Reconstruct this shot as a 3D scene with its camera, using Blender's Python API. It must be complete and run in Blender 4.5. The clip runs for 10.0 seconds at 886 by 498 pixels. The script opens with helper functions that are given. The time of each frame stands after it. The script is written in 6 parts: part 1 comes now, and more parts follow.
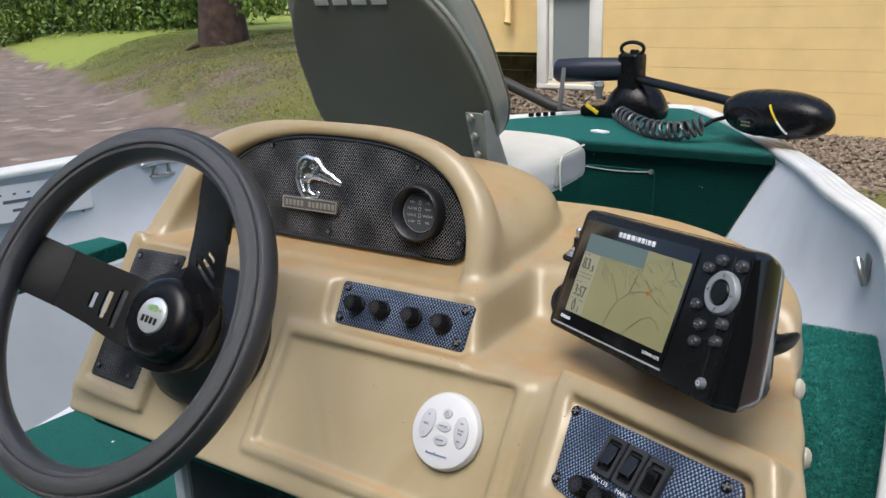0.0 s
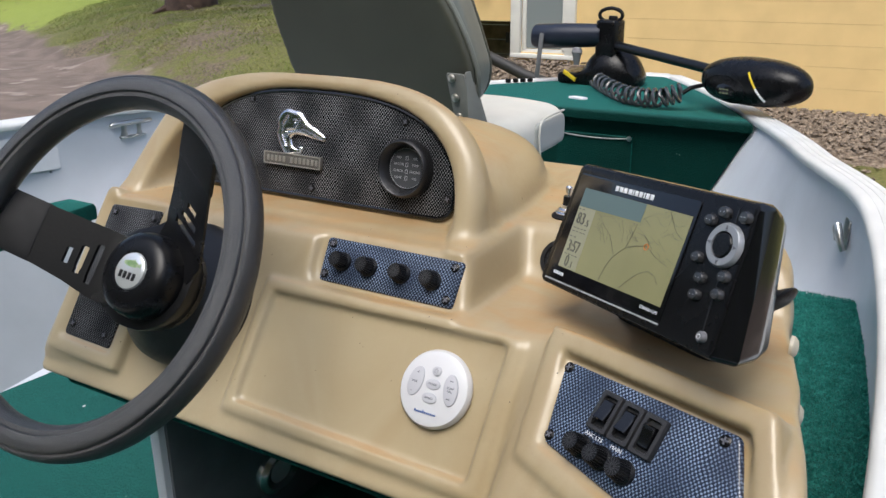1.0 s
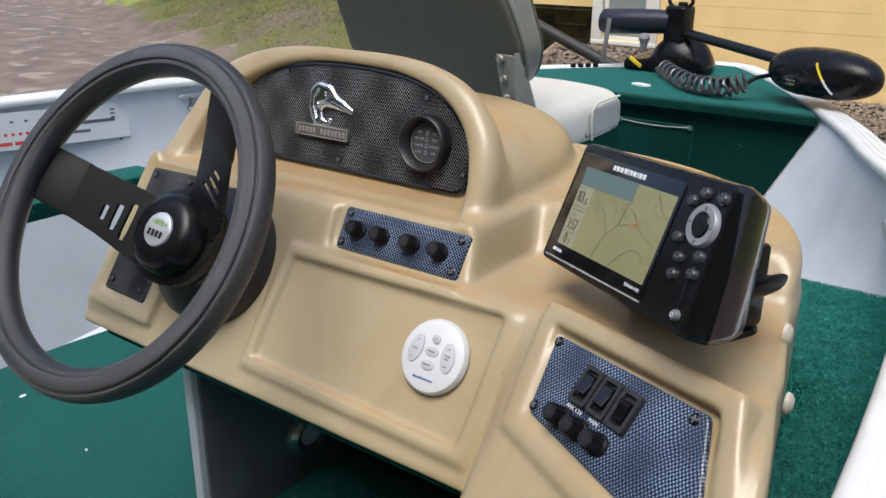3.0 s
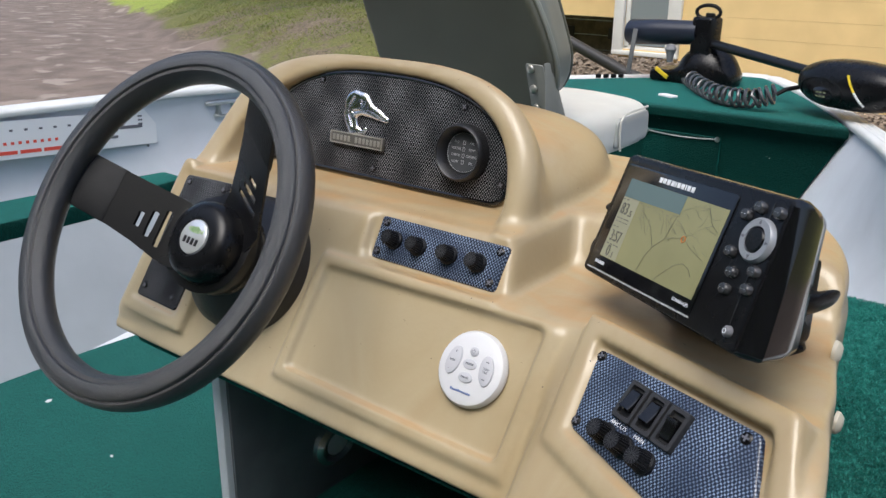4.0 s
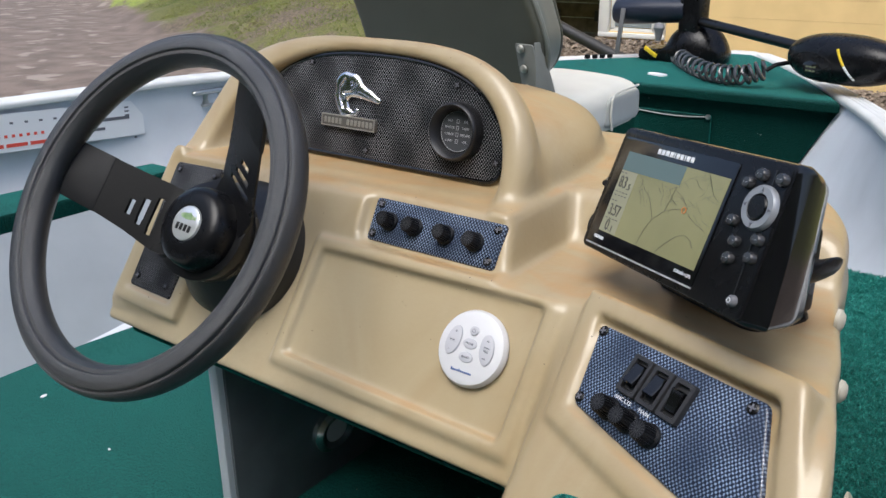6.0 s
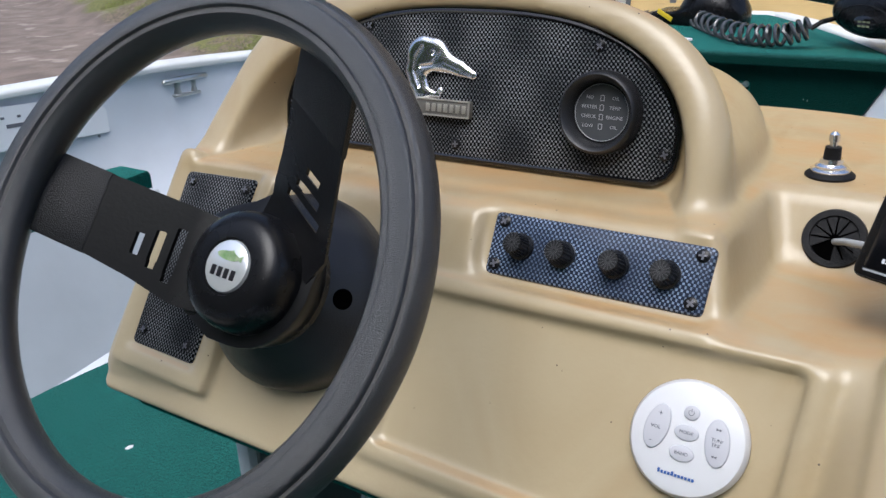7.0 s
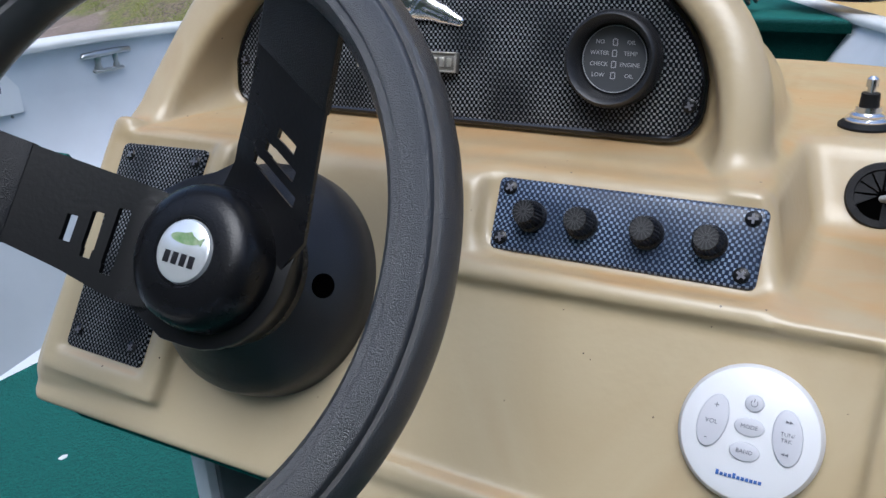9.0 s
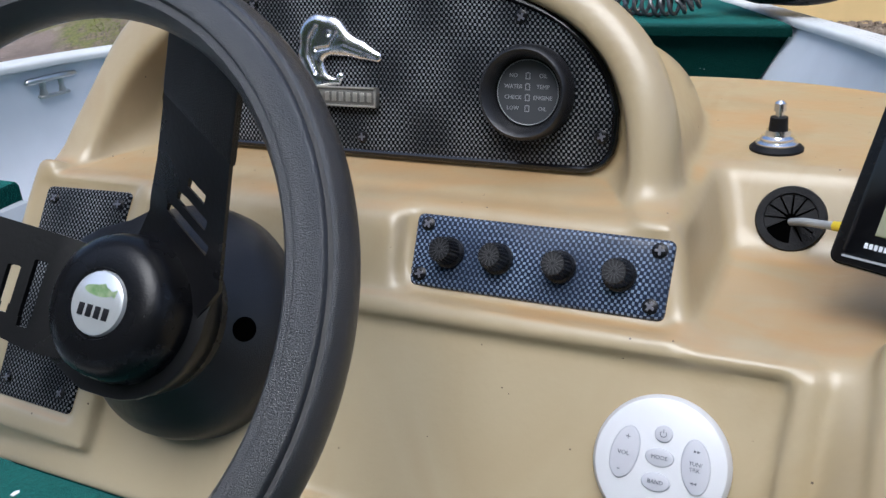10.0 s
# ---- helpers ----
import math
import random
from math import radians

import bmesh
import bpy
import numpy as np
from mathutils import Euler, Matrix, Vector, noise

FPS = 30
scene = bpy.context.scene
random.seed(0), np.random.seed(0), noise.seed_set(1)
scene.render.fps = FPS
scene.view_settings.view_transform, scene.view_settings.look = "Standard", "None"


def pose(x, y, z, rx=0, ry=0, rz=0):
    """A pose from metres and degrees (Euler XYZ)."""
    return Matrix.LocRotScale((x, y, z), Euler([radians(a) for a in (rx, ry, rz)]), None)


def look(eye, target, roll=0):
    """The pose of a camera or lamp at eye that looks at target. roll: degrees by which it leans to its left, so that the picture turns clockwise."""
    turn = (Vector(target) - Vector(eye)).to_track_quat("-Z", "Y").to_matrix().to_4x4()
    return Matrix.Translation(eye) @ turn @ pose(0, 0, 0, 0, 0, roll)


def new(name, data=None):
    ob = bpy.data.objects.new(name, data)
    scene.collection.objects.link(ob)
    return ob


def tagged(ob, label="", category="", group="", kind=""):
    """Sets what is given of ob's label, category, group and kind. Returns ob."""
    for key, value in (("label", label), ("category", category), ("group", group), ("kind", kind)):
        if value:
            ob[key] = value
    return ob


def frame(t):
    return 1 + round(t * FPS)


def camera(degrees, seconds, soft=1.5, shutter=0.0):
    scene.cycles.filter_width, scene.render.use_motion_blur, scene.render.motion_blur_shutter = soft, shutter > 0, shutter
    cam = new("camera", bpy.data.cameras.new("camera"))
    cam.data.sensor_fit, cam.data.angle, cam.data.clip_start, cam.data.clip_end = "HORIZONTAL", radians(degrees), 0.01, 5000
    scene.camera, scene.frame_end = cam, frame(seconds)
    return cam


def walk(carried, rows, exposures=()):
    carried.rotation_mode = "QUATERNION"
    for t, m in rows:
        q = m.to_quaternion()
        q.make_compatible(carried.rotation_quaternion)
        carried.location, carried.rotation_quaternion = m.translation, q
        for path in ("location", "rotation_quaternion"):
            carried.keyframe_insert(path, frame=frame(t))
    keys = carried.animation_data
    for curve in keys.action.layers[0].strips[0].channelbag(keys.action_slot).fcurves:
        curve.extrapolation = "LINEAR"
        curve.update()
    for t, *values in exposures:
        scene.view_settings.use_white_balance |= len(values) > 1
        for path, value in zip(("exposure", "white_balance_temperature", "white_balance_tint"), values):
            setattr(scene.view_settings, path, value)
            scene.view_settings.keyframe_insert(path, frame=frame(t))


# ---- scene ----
cam = camera(55.6, 10.0)
PATH = [
    (0, (0.564, -0.664, 1.705), (-0.488, 0.931, 1.116), -1.7),
    (0.5, (0.551, -0.659, 1.693), (-0.453, 0.954, 1.067), -1.1),
    (1, (0.54, -0.663, 1.685), (-0.441, 0.952, 1.029), -0.6),
    (1.5, (0.549, -0.668, 1.676), (-0.442, 0.929, 0.995), -0.3),
    (2, (0.56, -0.66, 1.671), (-0.47, 0.907, 0.975), -0.0),
    (2.2, (0.566, -0.663, 1.676), (-0.487, 0.888, 0.98), 0.0),
    (3.3, (0.616, -0.643, 1.681), (-0.523, 0.851, 0.996), 0.5),
    (3.5, (0.607, -0.645, 1.679), (-0.542, 0.846, 1.002), 0.6),
    (4, (0.586, -0.652, 1.679), (-0.571, 0.835, 1.009), 0.6),
    (4.5, (0.58, -0.653, 1.678), (-0.572, 0.836, 1.005), 0.5),
    (5, (0.589, -0.652, 1.675), (-0.561, 0.837, 0.996), 0.1),
    (5.2, (0.593, -0.651, 1.672), (-0.556, 0.835, 0.987), -0.0),
    (6.3, (0.554, -0.651, 1.665), (-0.561, 0.847, 0.95), -1.5),
    (6.4, (0.517, -0.636, 1.659), (-0.599, 0.853, 0.926), -2.3),
    (6.5, (0.478, -0.62, 1.646), (-0.628, 0.88, 0.921), -2.0),
    (6.9, (0.324, -0.534, 1.628), (-0.736, 0.979, 0.862), -2.7),
    (7, (0.296, -0.519, 1.616), (-0.747, 1.017, 0.874), -2.6),
    (7.5, (0.221, -0.48, 1.589), (-0.739, 1.105, 0.837), -2.2),
    (8, (0.206, -0.476, 1.583), (-0.72, 1.119, 0.808), -2.1),
    (8.5, (0.204, -0.477, 1.58), (-0.705, 1.12, 0.789), -2.3),
    (9, (0.212, -0.47, 1.579), (-0.685, 1.133, 0.786), -2.7),
    (9.5, (0.225, -0.461, 1.584), (-0.656, 1.154, 0.799), -3.3),
    (10, (0.241, -0.451, 1.599), (-0.595, 1.185, 0.811), -4.0),
]
walk(cam, [(t, look(eye, target, roll)) for t, eye, target, roll in PATH], exposures=[(0.0, 0.44, 6050, 8.0), (4.5, 0.52, 6000, 8.0), (6.5, 0.52, 5850, 8.0), (8.5, 0.50, 5350, 8.0), (10.0, 0.46, 5500, 8.0)])

# ---- world, sun ----
world = bpy.data.worlds.new("sky")
scene.world = world
world.use_nodes = True
wn = world.node_tree.nodes
sky = wn.new("ShaderNodeTexSky")
sky.sky_type = "NISHITA"
sky.sun_disc = False
SUN_EL, SUN_AZ = radians(63), radians(168)     # azimuth clockwise from +y
sky.sun_elevation, sky.sun_rotation = SUN_EL, SUN_AZ
sky.air_density, sky.dust_density, sky.ozone_density = 1.0, 5.0, 1.0
world.node_tree.links.new(sky.outputs[0], wn["Background"].inputs[0])
wn["Background"].inputs[1].default_value = 0.15
sun = new("sun", bpy.data.lights.new("sun", "SUN"))
sun.data.energy, sun.data.angle, sun.data.color = 1.45, radians(40), (1.0, 0.95, 0.88)
sun_dir = Vector((math.sin(SUN_AZ) * math.cos(SUN_EL), math.cos(SUN_AZ) * math.cos(SUN_EL), math.sin(SUN_EL)))
sun.matrix_world = look(sun_dir * 60, (0, 0, 0))


# ---- materials ----
def mat(name, color, rough=0.5, metal=0.0, coat=0.0, vary=0.0, scale=8.0, bump=0.0, bscale=200.0, color2=None, spec=0.5, obj=False, detail=4.0, emit=None):
    m = bpy.data.materials.new(name)
    m.use_nodes = True
    nt = m.node_tree
    b = nt.nodes["Principled BSDF"]
    b.inputs["Base Color"].default_value = (*color, 1)
    b.inputs["Roughness"].default_value = rough
    b.inputs["Metallic"].default_value = metal
    b.inputs["Coat Weight"].default_value = coat
    b.inputs["Coat Roughness"].default_value = 0.12
    b.inputs["Specular IOR Level"].default_value = spec
    co = nt.nodes.new("ShaderNodeTexCoord")
    src = co.outputs["Object"]
    if vary or color2:
        n = nt.nodes.new("ShaderNodeTexNoise")
        n.inputs["Scale"].default_value, n.inputs["Detail"].default_value = scale, detail
        nt.links.new(src, n.inputs["Vector"])
        ramp = nt.nodes.new("ShaderNodeMapRange")
        ramp.inputs[1].default_value, ramp.inputs[2].default_value = 0.35, 0.68
        nt.links.new(n.outputs[0], ramp.inputs[0])
        mix = nt.nodes.new("ShaderNodeMix")
        mix.data_type = "RGBA"
        c2 = color2 or tuple(c * (1 - vary) for c in color)
        mix.inputs[6].default_value, mix.inputs[7].default_value = (*color, 1), (*c2, 1)
        nt.links.new(ramp.outputs[0], mix.inputs[0])
        nt.links.new(mix.outputs[2], b.inputs["Base Color"])
        rr = nt.nodes.new("ShaderNodeMapRange")
        rr.inputs[3].default_value, rr.inputs[4].default_value = rough * 0.85, min(1, rough * 1.2)
        nt.links.new(n.outputs[0], rr.inputs[0])
        nt.links.new(rr.outputs[0], b.inputs["Roughness"])
    if bump:
        n2 = nt.nodes.new("ShaderNodeTexNoise")
        n2.inputs["Scale"].default_value, n2.inputs["Detail"].default_value = bscale, 3
        nt.links.new(src, n2.inputs["Vector"])
        bp = nt.nodes.new("ShaderNodeBump")
        bp.inputs["Strength"].default_value, bp.inputs["Distance"].default_value = bump, 0.002
        nt.links.new(n2.outputs[0], bp.inputs["Height"])
        nt.links.new(bp.outputs[0], b.inputs["Normal"])
    if emit:
        b.inputs["Emission Color"].default_value = (*color, 1)
        b.inputs["Emission Strength"].default_value = emit
    return m


def gelcoat_mat():
    """Tan gelcoat, sun-bleached, with warm streaks and fine orange peel; uneven light painted in."""
    m = mat("tan_gelcoat", (0.50, 0.37, 0.19), 0.32, coat=0.32)
    nt = m.node_tree
    b = nt.nodes["Principled BSDF"]
    co = nt.nodes.new("ShaderNodeTexCoord")
    mp = nt.nodes.new("ShaderNodeMapping")
    mp.inputs["Scale"].default_value = (7, 4, 3)
    nt.links.new(co.outputs["Object"], mp.inputs[0])
    n = nt.nodes.new("ShaderNodeTexNoise")
    n.inputs["Scale"].default_value, n.inputs["Detail"].default_value = 1.6, 7
    n.inputs["Distortion"].default_value = 1.2
    nt.links.new(mp.outputs[0], n.inputs["Vector"])
    r = nt.nodes.new("ShaderNodeValToRGB")
    r.color_ramp.elements[0].position, r.color_ramp.elements[0].color = 0.28, (0.345, 0.260, 0.140, 1)
    r.color_ramp.elements[1].position, r.color_ramp.elements[1].color = 0.58, (0.385, 0.305, 0.178, 1)
    e = r.color_ramp.elements.new(0.78)
    e.color = (0.345, 0.252, 0.131, 1)
    nt.links.new(n.outputs[0], r.inputs[0])
    # dark pinprick specks
    v = nt.nodes.new("ShaderNodeTexVoronoi")
    v.inputs["Scale"].default_value = 75
    nt.links.new(co.outputs["Object"], v.inputs["Vector"])
    lt = nt.nodes.new("ShaderNodeMath")
    lt.operation, lt.inputs[1].default_value = "LESS_THAN", 0.055
    nt.links.new(v.outputs["Distance"], lt.inputs[0])
    n3 = nt.nodes.new("ShaderNodeTexNoise")
    n3.inputs["Scale"].default_value = 14
    nt.links.new(co.outputs["Object"], n3.inputs["Vector"])
    gt = nt.nodes.new("ShaderNodeMath")
    gt.operation, gt.inputs[1].default_value = "GREATER_THAN", 0.50
    nt.links.new(n3.outputs[0], gt.inputs[0])
    mu = nt.nodes.new("ShaderNodeMath")
    mu.operation = "MULTIPLY"
    nt.links.new(lt.outputs[0], mu.inputs[0])
    nt.links.new(gt.outputs[0], mu.inputs[1])
    mx = nt.nodes.new("ShaderNodeMix")
    mx.data_type = "RGBA"
    mx.inputs[7].default_value = (0.10, 0.07, 0.04, 1)
    nt.links.new(mu.outputs[0], mx.inputs[0])
    geo = nt.nodes.new("ShaderNodeNewGeometry")
    sep = nt.nodes.new("ShaderNodeSeparateXYZ")
    nt.links.new(geo.outputs["Normal"], sep.inputs[0])
    lev = nt.nodes.new("ShaderNodeMapRange")
    lev.inputs[1].default_value, lev.inputs[2].default_value = 0.80, 0.985
    nt.links.new(sep.outputs[2], lev.inputs[0])
    mp2 = nt.nodes.new("ShaderNodeMapping")
    mp2.inputs["Scale"].default_value = (7, 15, 11)
    nt.links.new(co.outputs["Object"], mp2.inputs[0])
    n4 = nt.nodes.new("ShaderNodeTexNoise")
    n4.inputs["Scale"].default_value, n4.inputs["Detail"].default_value, n4.inputs["Distortion"].default_value = 1.5, 6, 0.8
    nt.links.new(mp2.outputs[0], n4.inputs["Vector"])
    st = nt.nodes.new("ShaderNodeMapRange")
    st.inputs[1].default_value, st.inputs[2].default_value, st.inputs[4].default_value = 0.34, 0.70, 0.85
    nt.links.new(n4.outputs[0], st.inputs[0])
    wm = nt.nodes.new("ShaderNodeMath")
    wm.operation = "MULTIPLY"
    nt.links.new(lev.outputs[0], wm.inputs[0])
    nt.links.new(st.outputs[0], wm.inputs[1])
    worn = nt.nodes.new("ShaderNodeMix")
    worn.data_type = "RGBA"
    worn.inputs[7].default_value = (0.42, 0.245, 0.098, 1)
    nt.links.new(wm.outputs[0], worn.inputs[0])
    # paler low on the steering side: the uneven light is put into the colour
    sx = nt.nodes.new("ShaderNodeSeparateXYZ")
    nt.links.new(co.outputs["Object"], sx.inputs[0])
    nb_ = nt.nodes.new("ShaderNodeTexNoise")
    nb_.inputs["Scale"].default_value, nb_.inputs["Detail"].default_value = 5, 4
    nt.links.new(co.outputs["Object"], nb_.inputs["Vector"])
    mad = nt.nodes.new("ShaderNodeMath")
    mad.operation, mad.inputs[1].default_value = "MULTIPLY_ADD", 0.35
    nt.links.new(nb_.outputs[0], mad.inputs[0])
    nt.links.new(sx.outputs[0], mad.inputs[2])
    bl = nt.nodes.new("ShaderNodeMapRange")
    bl.inputs[1].default_value, bl.inputs[2].default_value = -0.02, 0.46
    bl.inputs[3].default_value, bl.inputs[4].default_value = 0.75, 0.0
    nt.links.new(mad.outputs[0], bl.inputs[0])
    lit_mix = nt.nodes.new("ShaderNodeMix")
    lit_mix.data_type = "RGBA"
    lit_mix.inputs[7].default_value = (0.44, 0.378, 0.252, 1)
    low = nt.nodes.new("ShaderNodeMapRange")
    low.inputs[1].default_value, low.inputs[2].default_value = 1.405, 1.33
    nt.links.new(sx.outputs[2], low.inputs[0])
    lit_fac = nt.nodes.new("ShaderNodeMath")
    lit_fac.operation = "MULTIPLY"
    nt.links.new(bl.outputs[0], lit_fac.inputs[0])
    nt.links.new(low.outputs[0], lit_fac.inputs[1])
    nt.links.new(lit_fac.outputs[0], lit_mix.inputs[0])
    nt.links.new(r.outputs[0], lit_mix.inputs[6])
    nt.links.new(lit_mix.outputs[2], worn.inputs[6])
    nt.links.new(worn.outputs[2], mx.inputs[6])
    nt.links.new(mx.outputs[2], b.inputs["Base Color"])
    rr = nt.nodes.new("ShaderNodeMapRange")
    rr.inputs[3].default_value, rr.inputs[4].default_value = 0.28, 0.46
    nt.links.new(n.outputs[0], rr.inputs[0])
    nt.links.new(rr.outputs[0], b.inputs["Roughness"])
    n2 = nt.nodes.new("ShaderNodeTexNoise")
    n2.inputs["Scale"].default_value = 130
    nt.links.new(co.outputs["Object"], n2.inputs["Vector"])
    bp = nt.nodes.new("ShaderNodeBump")
    bp.inputs["Strength"].default_value, bp.inputs["Distance"].default_value = 0.22, 0.001
    nt.links.new(n2.outputs[0], bp.inputs["Height"])
    nt.links.new(bp.outputs[0], b.inputs["Normal"])
    return m


def carpet_mat():
    """Dark green marine carpet: short looped pile, slightly worn in patches."""
    m = mat("green_carpet", (0.013, 0.056, 0.049), 0.95, color2=(0.028, 0.100, 0.088), scale=210, spec=0.1, detail=6.0)
    nt = m.node_tree
    b = nt.nodes["Principled BSDF"]
    src = b.inputs["Base Color"].links[0].from_socket
    co = nt.nodes.new("ShaderNodeTexCoord")
    big = nt.nodes.new("ShaderNodeTexNoise")
    big.inputs["Scale"].default_value, big.inputs["Detail"].default_value = 7, 6
    nt.links.new(co.outputs["Object"], big.inputs["Vector"])
    mr = nt.nodes.new("ShaderNodeMapRange")
    mr.inputs[1].default_value, mr.inputs[2].default_value = 0.5, 0.75
    mr.inputs[4].default_value = 0.55
    nt.links.new(big.outputs[0], mr.inputs[0])
    mx = nt.nodes.new("ShaderNodeMix")
    mx.data_type = "RGBA"
    mx.inputs[7].default_value = (0.024, 0.092, 0.082, 1)
    nt.links.new(mr.outputs[0], mx.inputs[0])
    nt.links.new(src, mx.inputs[6])
    # upright carpet darker than level carpet: its shade is put into the colour
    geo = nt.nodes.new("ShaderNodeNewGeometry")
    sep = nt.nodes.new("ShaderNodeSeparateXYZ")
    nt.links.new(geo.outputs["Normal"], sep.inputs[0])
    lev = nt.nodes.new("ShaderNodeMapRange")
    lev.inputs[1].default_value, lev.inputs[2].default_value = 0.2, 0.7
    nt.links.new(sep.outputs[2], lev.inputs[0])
    shade_mix = nt.nodes.new("ShaderNodeMix")
    shade_mix.data_type = "RGBA"
    shade_mix.inputs[6].default_value = (0.0012, 0.019, 0.0145, 1)
    nt.links.new(lev.outputs[0], shade_mix.inputs[0])
    nt.links.new(mx.outputs[2], shade_mix.inputs[7])
    nt.links.new(shade_mix.outputs[2], b.inputs["Base Color"])
    b.inputs["Sheen Weight"].default_value, b.inputs["Sheen Roughness"].default_value = 0.35, 0.45
    b.inputs["Sheen Tint"].default_value = (0.06, 0.72, 0.62, 1)
    hs = []
    for sc in (150, 480):
        n = nt.nodes.new("ShaderNodeTexNoise")
        n.inputs["Scale"].default_value, n.inputs["Detail"].default_value = sc, 3
        nt.links.new(co.outputs["Object"], n.inputs["Vector"])
        hs.append(n.outputs[0])
    ad = nt.nodes.new("ShaderNodeMath")
    nt.links.new(hs[0], ad.inputs[0])
    nt.links.new(hs[1], ad.inputs[1])
    bp = nt.nodes.new("ShaderNodeBump")
    bp.inputs["Strength"].default_value, bp.inputs["Distance"].default_value = 0.9, 0.004
    nt.links.new(ad.outputs[0], bp.inputs["Height"])
    nt.links.new(bp.outputs[0], b.inputs["Normal"])
    return m


def weave_mat(name, dark, light, cell, lattice=0.0, low=0.22, gloss=0.3, deep=0.3):
    """Woven carbon look: small bright cells on dark, wavy in the large."""
    m = mat(name, dark, 0.38, coat=gloss, spec=0.20 if gloss > 0.1 else 0.04)
    nt = m.node_tree
    b = nt.nodes["Principled BSDF"]
    co = nt.nodes.new("ShaderNodeTexCoord")
    wob = nt.nodes.new("ShaderNodeTexNoise")
    wob.inputs["Scale"].default_value = 30
    nt.links.new(co.outputs["Object"], wob.inputs["Vector"])
    mp = nt.nodes.new("ShaderNodeMapping")
    mp.inputs["Scale"].default_value = (1.0, 0.82, 1.0)
    nt.links.new(co.outputs["Object"], mp.inputs[0])
    add = nt.nodes.new("ShaderNodeVectorMath")
    add.operation = "MULTIPLY_ADD"
    add.inputs[1].default_value = (0.005, 0.005, 0)
    nt.links.new(wob.outputs["Color"], add.inputs[0])
    nt.links.new(mp.outputs[0], add.inputs[2])
    sep = nt.nodes.new("ShaderNodeSeparateXYZ")
    nt.links.new(add.outputs[0], sep.inputs[0])
    waves = []
    for axis in (0, 1):
        k = nt.nodes.new("ShaderNodeMath")
        k.operation, k.inputs[1].default_value = "MULTIPLY", math.pi / cell
        nt.links.new(sep.outputs[axis], k.inputs[0])
        si = nt.nodes.new("ShaderNodeMath")
        si.operation = "SINE"
        nt.links.new(k.outputs[0], si.inputs[0])
        waves.append(si)
    def dash(pa, pb):
        """One set of short yarns: long in one direction, narrow in the other."""
        outs = []
        for node, sign, lo in ((waves[0], *pa), (waves[1], *pb)):
            r_ = nt.nodes.new("ShaderNodeMapRange")
            r_.inputs[1].default_value, r_.inputs[2].default_value = sign * lo, sign * (lo + 0.35)
            nt.links.new(node.outputs[0], r_.inputs[0])
            outs.append(r_.outputs[0])
        m_ = nt.nodes.new("ShaderNodeMath")
        m_.operation = "MULTIPLY"
        nt.links.new(outs[0], m_.inputs[0])
        nt.links.new(outs[1], m_.inputs[1])
        return m_
    weft, warp = dash((1, low - 0.15), (1, low + 0.15)), dash((-1, low + 0.15), (-1, low - 0.15))
    pr = nt.nodes.new("ShaderNodeMath")
    pr.operation = "ADD"
    nt.links.new(weft.outputs[0], pr.inputs[0])
    nt.links.new(warp.outputs[0], pr.inputs[1])
    big = nt.nodes.new("ShaderNodeTexNoise")
    big.inputs["Scale"].default_value, big.inputs["Detail"].default_value = 30, 2
    nt.links.new(co.outputs["Object"], big.inputs["Vector"])
    br = nt.nodes.new("ShaderNodeMapRange")
    br.inputs[1].default_value, br.inputs[2].default_value = 0.3, 0.7
    br.inputs[3].default_value, br.inputs[4].default_value = deep, 1.0
    calm = nt.nodes.new("ShaderNodeMath")
    calm.operation, calm.inputs[1].default_value, calm.inputs[2].default_value = "MULTIPLY_ADD", 0.30, 0.35
    nt.links.new(big.outputs[0], calm.inputs[0])
    src_b = calm.outputs[0]
    if lattice:
        # swirls repeat on a diamond lattice
        ws = []
        for axis, per in ((0, lattice * 2), (1, lattice * 2.1)):
            k = nt.nodes.new("ShaderNodeMath")
            k.operation, k.inputs[1].default_value = "MULTIPLY", 2 * math.pi / per
            nt.links.new(sep.outputs[axis], k.inputs[0])
            si = nt.nodes.new("ShaderNodeMath")
            si.operation = "COSINE"
            nt.links.new(k.outputs[0], si.inputs[0])
            ws.append(si)
        lm = nt.nodes.new("ShaderNodeMath")
        lm.operation = "MULTIPLY"
        nt.links.new(ws[0].outputs[0], lm.inputs[0])
        nt.links.new(ws[1].outputs[0], lm.inputs[1])
        la = nt.nodes.new("ShaderNodeMath")
        la.operation, la.inputs[1].default_value = "MULTIPLY_ADD", 0.26
        nt.links.new(lm.outputs[0], la.inputs[0])
        nt.links.new(calm.outputs[0], la.inputs[2])
        src_b = la.outputs[0]
    nt.links.new(src_b, br.inputs[0])
    fa = nt.nodes.new("ShaderNodeMath")
    fa.operation = "MULTIPLY_ADD"
    fa.inputs[1].default_value = 0.85
    nt.links.new(warp.outputs[0], fa.inputs[0])
    nt.links.new(weft.outputs[0], fa.inputs[2])
    fm = nt.nodes.new("ShaderNodeMath")
    fm.operation = "MULTIPLY"
    nt.links.new(fa.outputs[0], fm.inputs[0])
    nt.links.new(br.outputs[0], fm.inputs[1])
    mx = nt.nodes.new("ShaderNodeMix")
    mx.data_type = "RGBA"
    mx.inputs[6].default_value, mx.inputs[7].default_value = (*dark, 1), (*light, 1)
    nt.links.new(fm.outputs[0], mx.inputs[0])
    nt.links.new(mx.outputs[2], b.inputs["Base Color"])
    bp = nt.nodes.new("ShaderNodeBump")
    bp.inputs["Strength"].default_value, bp.inputs["Distance"].default_value = 0.5, 0.0006
    nt.links.new(pr.outputs[0], bp.inputs["Height"])
    nt.links.new(bp.outputs[0], b.inputs["Normal"])
    return m


